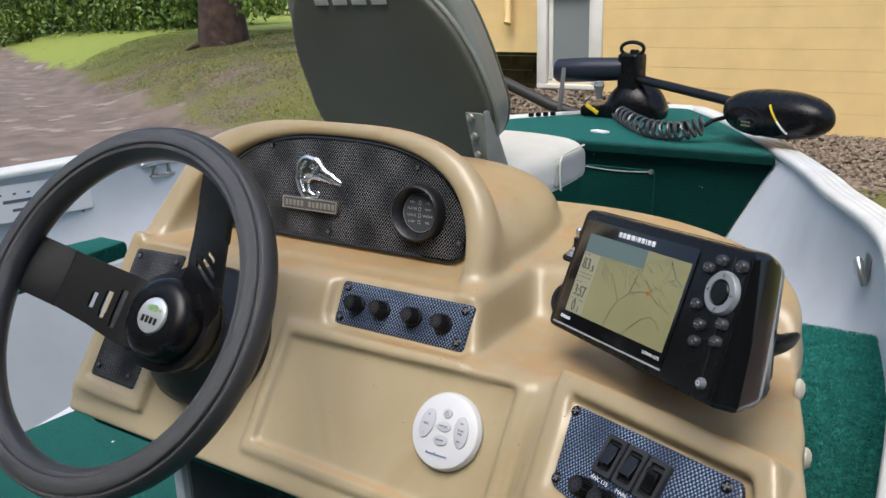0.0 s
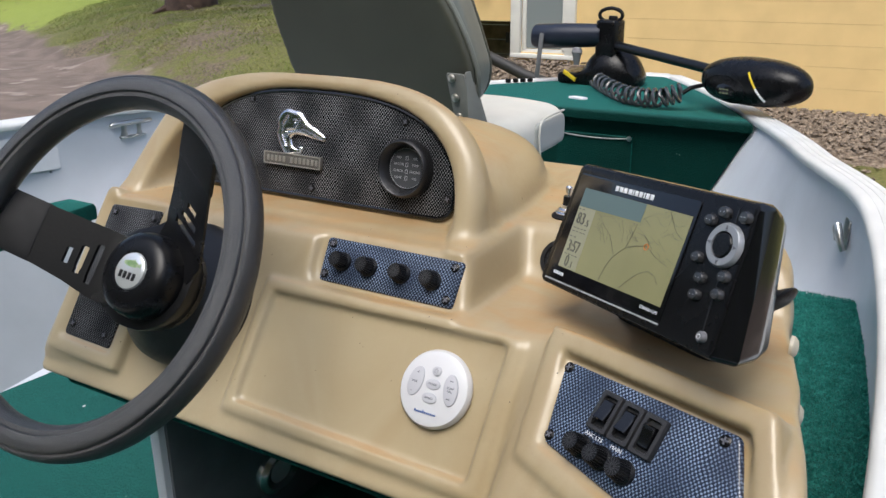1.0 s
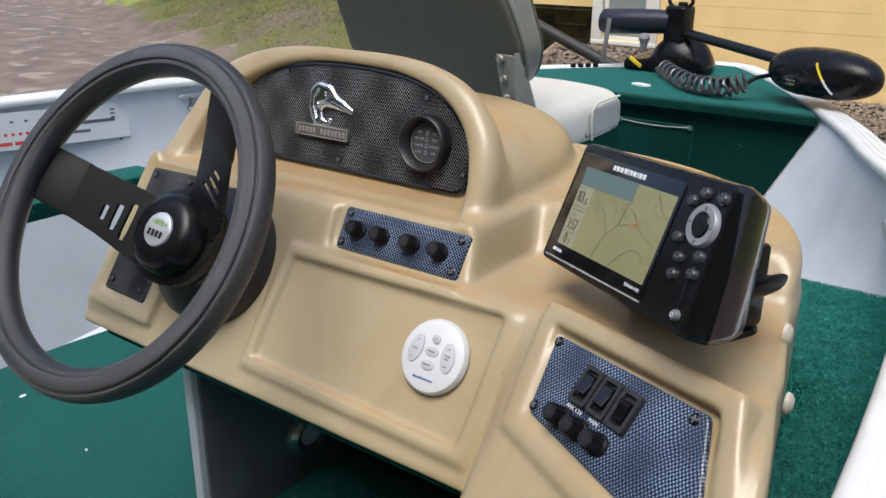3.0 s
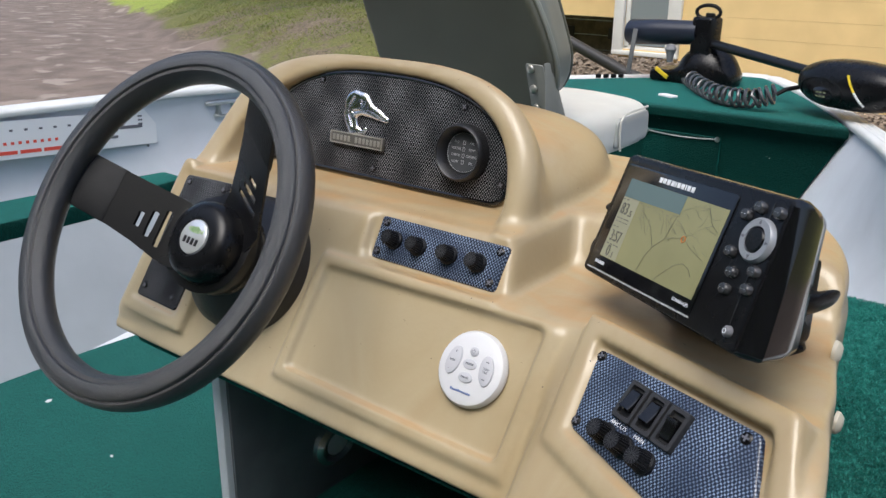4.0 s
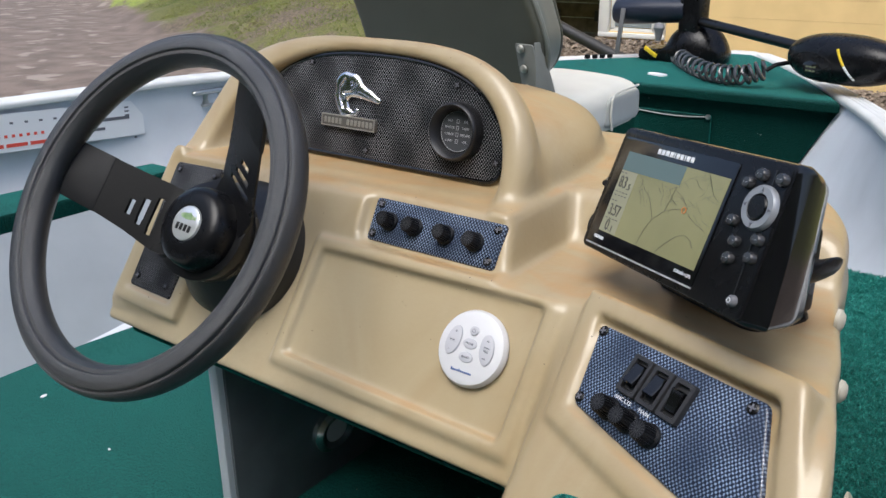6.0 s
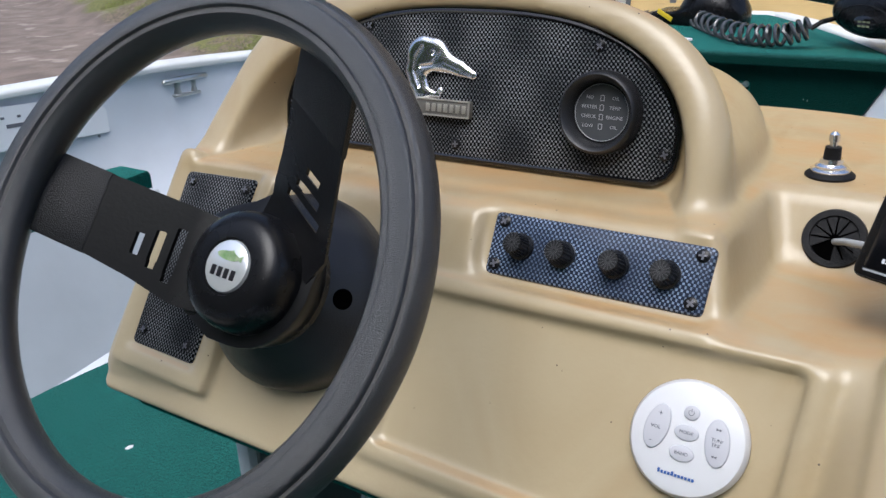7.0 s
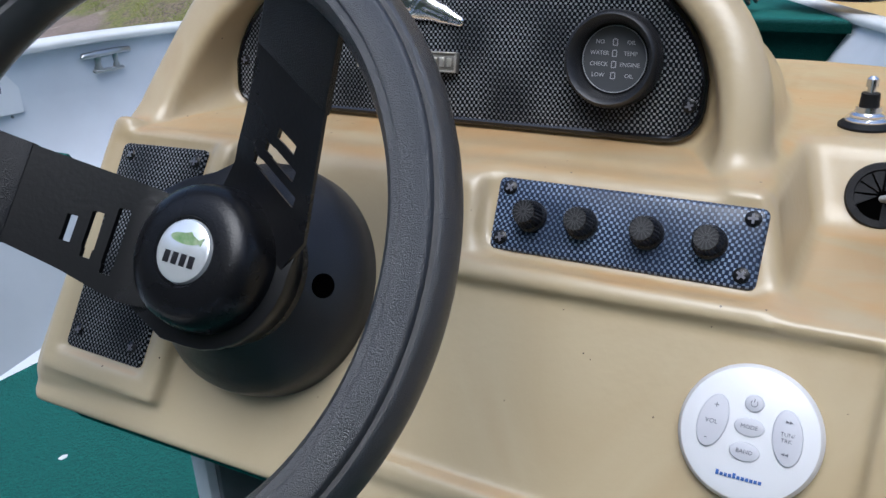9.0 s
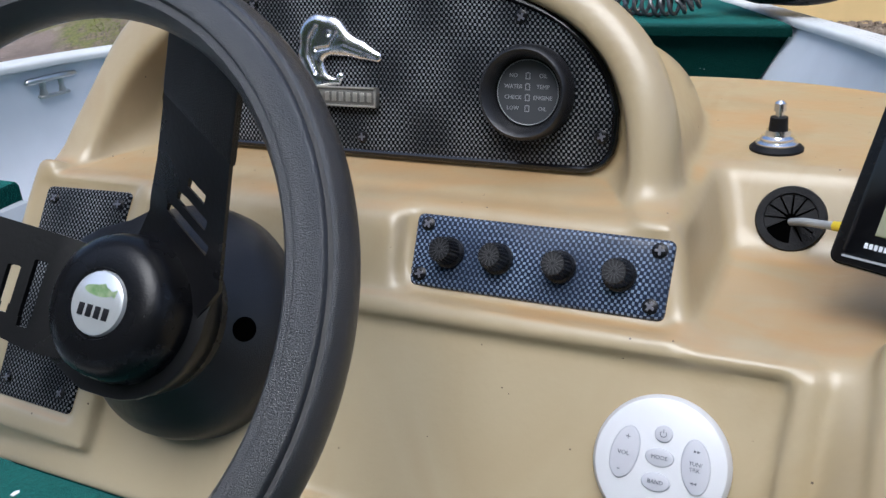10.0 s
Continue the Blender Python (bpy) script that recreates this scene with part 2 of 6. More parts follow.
M_TAN = gelcoat_mat()
M_WEAVE = weave_mat("blue_carbon_weave", (0.010, 0.017, 0.038), (0.26, 0.33, 0.46), 0.0018, 0.034, 0.12, 0.45, 0.36)
M_WEAVE2 = weave_mat("black_carbon_weave", (0.004, 0.0048, 0.0065), (0.27, 0.275, 0.29), 0.0018, 0.034, 0.14, 0.05, 0.40)
M_BLACK = mat("black_plastic", (0.006, 0.006, 0.007), 0.27, spec=0.27, vary=0.3, scale=40, bump=0.1, bscale=600)
M_BLACKG = mat("gloss_black_plastic", (0.005, 0.005, 0.006), 0.14, coat=0.2)
M_RUBBER = mat("matt_black_rubber", (0.006, 0.006, 0.007), 0.55, spec=0.22, vary=0.3, scale=60, bump=0.3, bscale=900)
M_LEATHER = mat("black_leatherette", (0.013, 0.013, 0.0145), 0.30, spec=1.0, bump=0.50, bscale=1700)
M_PAD = mat("black_leather_pad", (0.008, 0.008, 0.009), 0.42, spec=0.35, vary=0.3, scale=40, bump=0.45, bscale=1100)
M_SPOKE = mat("satin_black_metal", (0.008, 0.008, 0.009), 0.28, spec=0.42, vary=0.4, scale=25, bump=0.08, bscale=300)
M_CHROME = mat("chrome", (0.80, 0.80, 0.80), 0.24, metal=1.0)
M_STEEL = mat("brushed_steel", (0.55, 0.55, 0.54), 0.3, metal=1.0, bump=0.1, bscale=400)
M_PEWTER_DARK = mat("dull_pewter", (0.24, 0.225, 0.20), 0.5, metal=0.7, bump=0.3, bscale=300)
M_PEWTER = mat("pewter", (0.56, 0.53, 0.47), 0.36, metal=0.75, bump=0.2, bscale=300)
M_WHITE = mat("white_plastic", (0.62, 0.62, 0.63), 0.35, coat=0.2)
M_GREYBTN = mat("grey_rubber_button", (0.47, 0.47, 0.50), 0.5)
M_INKBLUE = mat("blue_ink", (0.03, 0.09, 0.3), 0.5)
M_INKGREY = mat("grey_ink", (0.12, 0.12, 0.14), 0.5)
M_INKWHITE = mat("white_ink", (0.75, 0.76, 0.78), 0.5)
M_INKRED = mat("red_ink", (0.7, 0.08, 0.05), 0.5)
M_HULL = mat("hull_grey_paint", (0.66, 0.69, 0.74), 0.40, vary=0.14, scale=5, bump=0.06, bscale=90)
M_GUN = mat("white_gunwale_paint", (0.74, 0.75, 0.74), 0.38, vary=0.15, scale=9)
M_CARPET = carpet_mat()
M_SEATBACK = mat("grey_green_vinyl", (0.085, 0.088, 0.067), 0.48, vary=0.12, scale=6, bump=0.2, bscale=500)
M_SEATLT = mat("light_grey_vinyl", (0.62, 0.61, 0.55), 0.45, vary=0.10, scale=8, bump=0.15, bscale=400)
M_SEATMID = mat("mid_grey_vinyl", (0.20, 0.215, 0.19), 0.45, vary=0.10, scale=8, bump=0.15, bscale=400)
M_DARK = mat("dark_grey_panel", (0.15, 0.16, 0.175), 0.6, vary=0.3, scale=9)
M_YELLOW = mat("yellow_decal", (0.75, 0.55, 0.02), 0.5)
M_SIDING = mat("yellow_siding_paint", (0.79, 0.575, 0.26), 0.65, vary=0.10, scale=3, bump=0.25, bscale=120)
M_TRIM = mat("white_house_trim", (0.72, 0.71, 0.66), 0.55, vary=0.1, scale=4)
M_GLASS = mat("window_pane", (0.22, 0.25, 0.25), 0.06, coat=0.5)
M_TIMBER = mat("weathered_timber", (0.13, 0.105, 0.07), 0.85, vary=0.5, scale=7, bump=0.5, bscale=60)
M_PIPE = mat("black_pipe", (0.02, 0.02, 0.022), 0.6)
M_BARK = mat("tree_bark", (0.085, 0.052, 0.038), 0.9, color2=(0.035, 0.022, 0.017), scale=5, bump=1.0, bscale=30)
M_LEAF = mat("leaf_green", (0.09, 0.19, 0.02), 0.5, color2=(0.24, 0.34, 0.04), scale=1.6)
M_HEDGE = mat("hedge_green", (0.022, 0.060, 0.012), 0.5, color2=(0.20, 0.30, 0.04), scale=1.1)
M_FIBRE = mat("green_carpet_pile", (0.026, 0.20, 0.165), 0.9, color2=(0.060, 0.32, 0.27), scale=90, spec=0.15)
# panel grey darkened to hold the shade below the shelf
M_LINING_SHADE = mat("shaded_panel_grey", (0.40, 0.43, 0.46), 0.6, vary=0.12, scale=6, bump=0.08, bscale=90)
M_FLOORPILE = mat("worn_green_pile", (0.020, 0.085, 0.074), 0.95, color2=(0.034, 0.125, 0.110), scale=60, spec=0.1)
M_SLOT = mat("dark_screw_slot", (0.006, 0.006, 0.006), 0.7)
M_SEATGREY = mat("grey_painted_steel", (0.21, 0.215, 0.195), 0.42, vary=0.12, scale=20, bump=0.1, bscale=300)
M_SEATPANEL = mat("grey_vinyl_panel", (0.36, 0.375, 0.36), 0.45, vary=0.10, scale=8, bump=0.15, bscale=400)
M_GRASS = mat("grass_blades", (0.14, 0.19, 0.03), 0.6, color2=(0.27, 0.27, 0.08), scale=1.6)
M_BEZEL = mat("matt_grey_black_plastic", (0.020, 0.020, 0.022), 0.5, vary=0.2, scale=60, bump=0.2, bscale=900)
M_KNOB = mat("black_knob", (0.006, 0.006, 0.007), 0.36, spec=0.28, bump=0.2, bscale=900)
M_KEY = mat("black_rubber_key", (0.03, 0.03, 0.032), 0.24, spec=0.7)
M_BOOT = mat("moulded_black_boot", (0.014, 0.014, 0.0155), 0.34, spec=0.50, vary=0.3, scale=30, bump=0.25, bscale=1100)


def add_specks(m, scale, size, color, cover=0.55):
    """Small scattered marks: scuffs, lint, chips."""
    nt = m.node_tree
    b = nt.nodes["Principled BSDF"]
    src = b.inputs["Base Color"].links[0].from_socket
    co = nt.nodes.new("ShaderNodeTexCoord")
    wob = nt.nodes.new("ShaderNodeTexNoise")
    wob.inputs["Scale"].default_value = scale * 0.6
    nt.links.new(co.outputs["Object"], wob.inputs["Vector"])
    ad = nt.nodes.new("ShaderNodeVectorMath")
    ad.operation, ad.inputs[1].default_value = "MULTIPLY_ADD", (0.4 / scale, 0.4 / scale, 0.4 / scale)
    nt.links.new(wob.outputs["Color"], ad.inputs[0])
    nt.links.new(co.outputs["Object"], ad.inputs[2])
    v = nt.nodes.new("ShaderNodeTexVoronoi")
    v.inputs["Scale"].default_value = scale
    nt.links.new(ad.outputs[0], v.inputs["Vector"])
    lt = nt.nodes.new("ShaderNodeMath")
    lt.operation, lt.inputs[1].default_value = "LESS_THAN", size
    nt.links.new(v.outputs["Distance"], lt.inputs[0])
    n = nt.nodes.new("ShaderNodeTexNoise")
    n.inputs["Scale"].default_value = scale * 0.3
    nt.links.new(co.outputs["Object"], n.inputs["Vector"])
    gt = nt.nodes.new("ShaderNodeMath")
    gt.operation, gt.inputs[1].default_value = "GREATER_THAN", cover
    nt.links.new(n.outputs[0], gt.inputs[0])
    mu = nt.nodes.new("ShaderNodeMath")
    mu.operation = "MULTIPLY"
    nt.links.new(lt.outputs[0], mu.inputs[0])
    nt.links.new(gt.outputs[0], mu.inputs[1])
    mx = nt.nodes.new("ShaderNodeMix")
    mx.data_type = "RGBA"
    mx.inputs[7].default_value = (*color, 1)
    nt.links.new(mu.outputs[0], mx.inputs[0])
    nt.links.new(src, mx.inputs[6])
    nt.links.new(mx.outputs[2], b.inputs["Base Color"])


add_specks(M_HULL, 16, 0.055, (0.20, 0.20, 0.21), 0.58)
add_specks(M_GUN, 30, 0.06, (0.30, 0.29, 0.27), 0.56)
add_specks(M_CARPET, 42, 0.045, (0.45, 0.47, 0.44), 0.62)
M_DIMINK = mat("dim_white_ink", (0.34, 0.35, 0.36), 0.5)


# ---- building tools ----
def mesh_ob(name, bm, material, parent=None, label="", smooth=True, m=None):
    me = bpy.data.meshes.new(name)
    bm.to_mesh(me)
    bm.free()
    if material:
        me.materials.append(material)
    if smooth:
        me.polygons.foreach_set("use_smooth", [True] * len(me.polygons))
        me.set_sharp_from_angle(angle=radians(38))
    ob = new(name, me)
    if m is not None:
        ob.matrix_world = m
    if parent:
        ob.parent = parent
    if label:
        ob["label"] = label
    return ob


def part(name, bm, material, parent, label="", m=None):
    return mesh_ob(name, bm, material, parent, label, True, m)


def thing(name, label, category, group="", kind="", m=None):
    e = new(name)
    if m is not None:
        e.matrix_world = m
    return tagged(e, label, category, group, kind)


def frame_m(o, u, n):
    """A pose with x along u and z along n."""
    n = Vector(n).normalized()
    u = Vector(u)
    u = (u - n * u.dot(n)).normalized()
    v = n.cross(u)
    return Matrix(((u.x, v.x, n.x, o[0]), (u.y, v.y, n.y, o[1]), (u.z, v.z, n.z, o[2]), (0, 0, 0, 1)))


def rbox(sx, sy, sz, r=0.003, seg=2, m=None):
    bm = bmesh.new()
    bmesh.ops.create_cube(bm, size=1)
    bmesh.ops.scale(bm, vec=(sx, sy, sz), verts=bm.verts)
    if r > 0:
        bmesh.ops.bevel(bm, geom=bm.edges[:], offset=min(r, sx * .49, sy * .49, sz * .49), segments=seg, profile=0.5, affect="EDGES")
    if m is not None:
        bmesh.ops.transform(bm, matrix=m, verts=bm.verts)
    return bm


def merge(*bms):
    out = bms[0]
    for b in bms[1:]:
        me = bpy.data.meshes.new("tmp")
        b.to_mesh(me)
        b.free()
        out.from_mesh(me)
        bpy.data.meshes.remove(me)
    return out


def lathe(profile, seg=40, m=None):
    """Turns (radius, height) points round z; ends on the axis are closed."""
    bm = bmesh.new()
    rings = []
    for r, h in profile:
        if r < 1e-6:
            rings.append([bm.verts.new((0, 0, h))])
        else:
            rings.append([bm.verts.new((r * math.cos(2 * math.pi * i / seg), r * math.sin(2 * math.pi * i / seg), h)) for i in range(seg)])
    for a, b in zip(rings, rings[1:]):
        for i in range(seg):
            j = (i + 1) % seg
            if len(a) == 1 and len(b) > 1:
                bm.faces.new((a[0], b[j], b[i]))
            elif len(b) == 1 and len(a) > 1:
                bm.faces.new((a[i], a[j], b[0]))
            elif len(a) > 1:
                bm.faces.new((a[i], a[j], b[j], b[i]))
    bmesh.ops.recalc_face_normals(bm, faces=bm.faces)
    if m is not None:
        bmesh.ops.transform(bm, matrix=m, verts=bm.verts)
    return bm


def tube(pts, r, seg=10, closed=False, caps=True):
    """A round tube along points; r is a number or one per point."""
    pts = [Vector(p) for p in pts]
    n = len(pts)
    rs = [r] * n if isinstance(r, (int, float)) else list(r)
    bm = bmesh.new()
    rings, up = [], None
    for i, p in enumerate(pts):
        t = (pts[(i + 1) % n] - pts[i - 1]) if closed else (pts[min(i + 1, n - 1)] - pts[max(i - 1, 0)])
        t.normalize()
        if up is None:
            up = t.orthogonal().normalized()
        up = (up - t * up.dot(t)).normalized()
        w = t.cross(up)
        rings.append([bm.verts.new(p + rs[i] * (up * math.cos(a) + w * math.sin(a))) for a in (2 * math.pi * k / seg for k in range(seg))])
    pairs = list(zip(rings, rings[1:])) + ([(rings[-1], rings[0])] if closed else [])
    for a, b in pairs:
        for k in range(seg):
            bm.faces.new((a[k], a[(k + 1) % seg], b[(k + 1) % seg], b[k]))
    if caps and not closed:
        bm.faces.new(rings[0][::-1])
        bm.faces.new(rings[-1])
    bmesh.ops.recalc_face_normals(bm, faces=bm.faces)
    return bm


def round_poly(pts, r, seg=5):
    """A polygon with its corners rounded."""
    out = []
    n = len(pts)
    for i in range(n):
        p, a, b = Vector(pts[i]), Vector(pts[i - 1]), Vector(pts[(i + 1) % n])
        da, db = (a - p).normalized(), (b - p).normalized()
        half = da.angle(db) / 2
        d = min(r / math.tan(half), (a - p).length * .49, (b - p).length * .49)
        s, e = p + da * d, p + db * d
        for k in range(seg + 1):
            t = k / seg
            q = s.lerp(p, t).lerp(p.lerp(e, t), t)
            out.append((q.x, q.y))
    return out


def prism(pts, h, bevel=0.0, z0=0.0, m=None, seg=2):
    """A flat polygon in xy, raised from z0 by h, its top edge rounded."""
    bm = bmesh.new()
    vs = [bm.verts.new((x, y, z0)) for x, y in pts]
    f = bm.faces.new(vs)
    if f.normal.z < 0:
        f.normal_flip()
    ext = bmesh.ops.extrude_face_region(bm, geom=[f])
    top = [g for g in ext["geom"] if isinstance(g, bmesh.types.BMVert)]
    bmesh.ops.translate(bm, vec=(0, 0, h), verts=top)
    bmesh.ops.recalc_face_normals(bm, faces=bm.faces)
    if bevel > 0:
        edges = [e for e in bm.edges if all(abs(v.co.z - z0 - h) < 1e-6 for v in e.verts)]
        bmesh.ops.bevel(bm, geom=edges, offset=bevel, segments=seg, profile=0.5, affect="EDGES")
    if m is not None:
        bmesh.ops.transform(bm, matrix=m, verts=bm.verts)
    return bm


def loft(rings, closed=True, caps=True):
    """Skin over rings of equally many points."""
    bm = bmesh.new()
    vs = [[bm.verts.new(p) for p in ring] for ring in rings]
    n = len(vs[0])
    for a, b in zip(vs, vs[1:]):
        for k in range(n if closed else n - 1):
            bm.faces.new((a[k], a[(k + 1) % n], b[(k + 1) % n], b[k]))
    if caps and closed:
        bm.faces.new(vs[0][::-1])
        bm.faces.new(vs[-1])
    bmesh.ops.recalc_face_normals(bm, faces=bm.faces)
    return bm


def text_bm(s, size, m, depth=0.0002, align="CENTER"):
    cu = bpy.data.curves.new("txt", "FONT")
    cu.body, cu.size, cu.align_x, cu.align_y = s, size, align, "CENTER"
    cu.extrude, cu.resolution_u = depth, 2
    ob = new("txt", cu)
    dg = bpy.context.evaluated_depsgraph_get()
    me = bpy.data.meshes.new_from_object(ob.evaluated_get(dg))
    bm = bmesh.new()
    bm.from_mesh(me)
    bmesh.ops.transform(bm, matrix=m, verts=bm.verts)
    bpy.data.objects.remove(ob)
    bpy.data.curves.remove(cu)
    bpy.data.meshes.remove(me)
    return bm


def T(x, y, z=0.0):
    return Matrix.Translation((x, y, z))


def R(a, axis="Z"):
    return Matrix.Rotation(radians(a), 4, axis)


def S3(x, y, z):
    return Matrix.Diagonal((x, y, z, 1))


# ---- solids by distance fields ----
def smin(a, b, k):
    h = np.maximum(k - np.abs(a - b), 0) / k
    return np.minimum(a, b) - h * h * k * 0.25


def smax(a, b, k):
    return -smin(-a, -b, k)


def cut_poly(u, v, pts, k):
    """Distance to a convex polygon, counter-clockwise, with rounded corners."""
    d = None
    for (x0, y0), (x1, y1) in zip(pts, pts[1:] + pts[:1]):
        l = math.hypot(x1 - x0, y1 - y0)
        e = ((u - x0) * (y1 - y0) - (v - y0) * (x1 - x0)) / l
        d = e if d is None else smax(d, e, k)
    return d


def ellipsoid(x, y, z, c, r):
    k0 = np.sqrt(((x - c[0]) / r[0]) ** 2 + ((y - c[1]) / r[1]) ** 2 + ((z - c[2]) / r[2]) ** 2)
    k1 = np.sqrt(((x - c[0]) / r[0] ** 2) ** 2 + ((y - c[1]) / r[1] ** 2) ** 2 + ((z - c[2]) / r[2] ** 2) ** 2)
    return k0 * (k0 - 1) / np.maximum(k1, 1e-6)


def solid(f, lo, hi, h):
    """Skins the field f < 0 in a box with cells of size h."""
    ax = [np.arange(a, b + h, h, dtype=np.float32) for a, b in zip(lo, hi)]
    V = f(ax[0][:, None, None], ax[1][None, :, None], ax[2][None, None, :]).astype(np.float32)
    V = np.broadcast_to(V, [len(a) for a in ax]).copy()
    s = V < 0
    c = sum(s[i:s.shape[0] - 1 + i, j:s.shape[1] - 1 + j, k:s.shape[2] - 1 + k].astype(np.int8) for i in (0, 1) for j in (0, 1) for k in (0, 1))
    idx = np.argwhere((c > 0) & (c < 8))
    acc, cnt = np.zeros((len(idx), 3)), np.zeros(len(idx))
    for a in range(3):
        for p in (0, 1):
            for q in (0, 1):
                o0 = np.zeros(3, int)
                o0[(a + 1) % 3], o0[(a + 2) % 3] = p, q
                o1 = o0.copy()
                o1[a] = 1
                v0, v1 = V[tuple((idx + o0).T)], V[tuple((idx + o1).T)]
                w = (v0 < 0) != (v1 < 0)
                t = np.where(w, v0 / np.where(w, v0 - v1, 1), 0)
                acc[w] += (o0 + t[:, None] * (o1 - o0))[w]
                cnt += w
    verts = np.array(lo) + h * (idx + acc / cnt[:, None])
    num = -np.ones(c.shape, int)
    num[tuple(idx.T)] = np.arange(len(idx))
    faces = []
    for a in range(3):
        b, d = (a + 1) % 3, (a + 2) % 3
        n0 = [slice(None)] * 3
        n1 = [slice(None)] * 3
        n0[a], n1[a] = slice(0, -1), slice(1, None)
        e = np.argwhere(s[tuple(n0)] != s[tuple(n1)])
        e = e[(e[:, b] > 0) & (e[:, d] > 0) & (e[:, b] < s.shape[b] - 1) & (e[:, d] < s.shape[d] - 1)]
        quad = []
        for i, j in ((-1, -1), (0, -1), (0, 0), (-1, 0)):
            o = np.zeros(3, int)
            o[b], o[d] = i, j
            quad.append(num[tuple((e + o).T)])
        quad = np.stack(quad, 1)
        flip = ~s[tuple(e.T)]
        quad[flip] = quad[flip][:, ::-1]
        faces.append(quad)
    faces = np.concatenate(faces)
    return verts, faces[(faces >= 0).all(1)]


def solid_ob(name, f, lo, hi, h, material, parent=None, label=""):
    v, q = solid(f, lo, hi, h)
    me = bpy.data.meshes.new(name)
    me.vertices.add(len(v))
    me.vertices.foreach_set("co", v.astype(np.float32).ravel())
    me.loops.add(q.size)
    me.loops.foreach_set("vertex_index", q.astype(np.int32).ravel())
    me.polygons.add(len(q))
    me.polygons.foreach_set("loop_start", np.arange(0, q.size, 4, dtype=np.int32))
    me.polygons.foreach_set("use_smooth", [True] * len(q))
    me.update(calc_edges=True)
    me.validate()
    me.materials.append(material)
    ob = new(name, me)
    if parent:
        ob.parent = parent
    if label:
        ob["label"] = label
    return ob


# ---- the boat: hull, floor, deck ----
XC, FLOOR, GUN = -0.46, 0.80, 1.31


def half_beam(y):
    t = max(0.0, (y + 0.5) / 3.1)
    return 0.99 * (1 - min(t, 1.0) ** 2.61)


def port_beam(y):
    return max(0.004, half_beam(y) - 0.26 * max(0.0, y - 1.5) ** 2)


def stbd_beam(y):
    t = min(1.0, max(0.0, (y - 0.75) / 0.45))
    return max(0.004, half_beam(y) - 0.055 * t * t * (3 - 2 * t))


def sheer(y):
    """Height of the gunwale, falling to the bow deck."""
    t = min(1.0, max(0.0, (y - 0.7) / 1.2))
    return GUN - 0.047 * t * t * (3 - 2 * t)


def beam(side, y):
    return stbd_beam(y) if side > 0 else port_beam(y)


STATIONS = [-2.2 + 0.1 * i for i in range(28)] + [0.6 + 0.05 * i for i in range(38)]
boat = thing("boat_hull", "white-grey painted aluminium fishing boat hull, open inside", "boat", kind="structure")


def hull_skin(side):
    rings = []
    for y in STATIONS:
        w, g = beam(side, y), sheer(y)
        d = min(1.0, w / 0.5)
        f = d * min(1.0, max(0.0, (y - 0.9) / 0.65))          # the bow sections flare
        sec = [(w + 0.024, g - 0.01), (w + 0.025 - 0.045 * f, g - 0.10), (max(0, w + 0.022 - 0.065 * f), 1.12), (max(0, w - 0.065 * d - 0.05 * f), 0.98), (max(0, w - 0.15 * d - 0.03 * f), 0.90), (max(0, w - 0.25 * d), 0.83), (max(0, w - 0.36 * d), 0.76),
               (max(0, w - 0.30 * d), 0.70), (max(0, w - 0.15 * d - 0.03 * f) + 0.02, 0.90), (max(0, w - 0.070 * f) + 0.038, 1.08), (w + 0.05, g - 0.01)]
        rings.append([(XC + side * a, y, z) for a, z in sec])
    return loft(rings, closed=True)


for side in (1, -1):
    part("side_skin", hull_skin(side), M_HULL, boat)


def gunwale_bm(side):
    """Ribbed white cap rail that follows the sheer."""
    prof = [(-0.026, -0.012), (-0.028, -0.004), (-0.026, 0.002)]
    for k in range(4):
        x = -0.020 + 0.014 * k
        prof += [(x, 0.006), (x + 0.0120, 0.006), (x + 0.0124, 0.0050), (x + 0.0136, 0.0050)]
    prof += [(0.037, 0.004), (0.041, -0.002), (0.041, -0.040), (0.03, -0.040), (0.03, -0.014), (-0.02, -0.014)]
    rings = []
    for y in STATIONS:
        w = max(beam(side, y), 0.01)
        rings.append([(XC + side * (w + 0.035 + a), y, sheer(y) + b) for a, b in prof])
    return loft(rings)


for side in (1, -1):
    mesh_ob("gunwale", gunwale_bm(side), M_GUN, boat, "white ribbed aluminium gunwale rail")

mesh_ob("bow_cap", prism(round_poly([(XC - 0.055, 2.40), (XC + 0.125, 2.40), (XC + 0.085, 2.50), (XC - 0.005, 2.50)], 0.02, 4), 0.05, 0.008, z0=sheer(2.4) - 0.046), M_GUN, boat)
mesh_ob("transom", rbox(1.98, 0.04, 0.60, 0.006, m=T(XC, -2.19, 1.00)), M_HULL, boat)
keel = [(XC - 0.70, -2.2), (XC + 0.70, -2.2), (XC + 0.68, 0.6), (XC + 0.40, 1.5), (XC + 0.05, 2.35), (XC - 0.05, 2.35), (XC - 0.40, 1.5), (XC - 0.68, 0.6)]
mesh_ob("hull_bottom", prism(keel, 0.30, 0.0, z0=0.47), M_HULL, boat)
for yb in (-1.5, 0.9):
    mesh_ob("support_beam", rbox(1.1, 0.22, 0.47, 0.01, m=T(XC, yb, 0.235)), M_TIMBER, boat)
floor_poly = [(XC - max(0, half_beam(y) - 0.335) if y > 0.70 else -1.142, y) for y in STATIONS if y < 1.82][::-1] + [(XC + max(0, half_beam(y) - 0.335), y) for y in STATIONS if y < 1.82]
tagged(mesh_ob("floor", prism(floor_poly, 0.02, z0=FLOOR - 0.02), M_CARPET, smooth=False), "dark green carpeted boat floor", "floor", kind="structure")

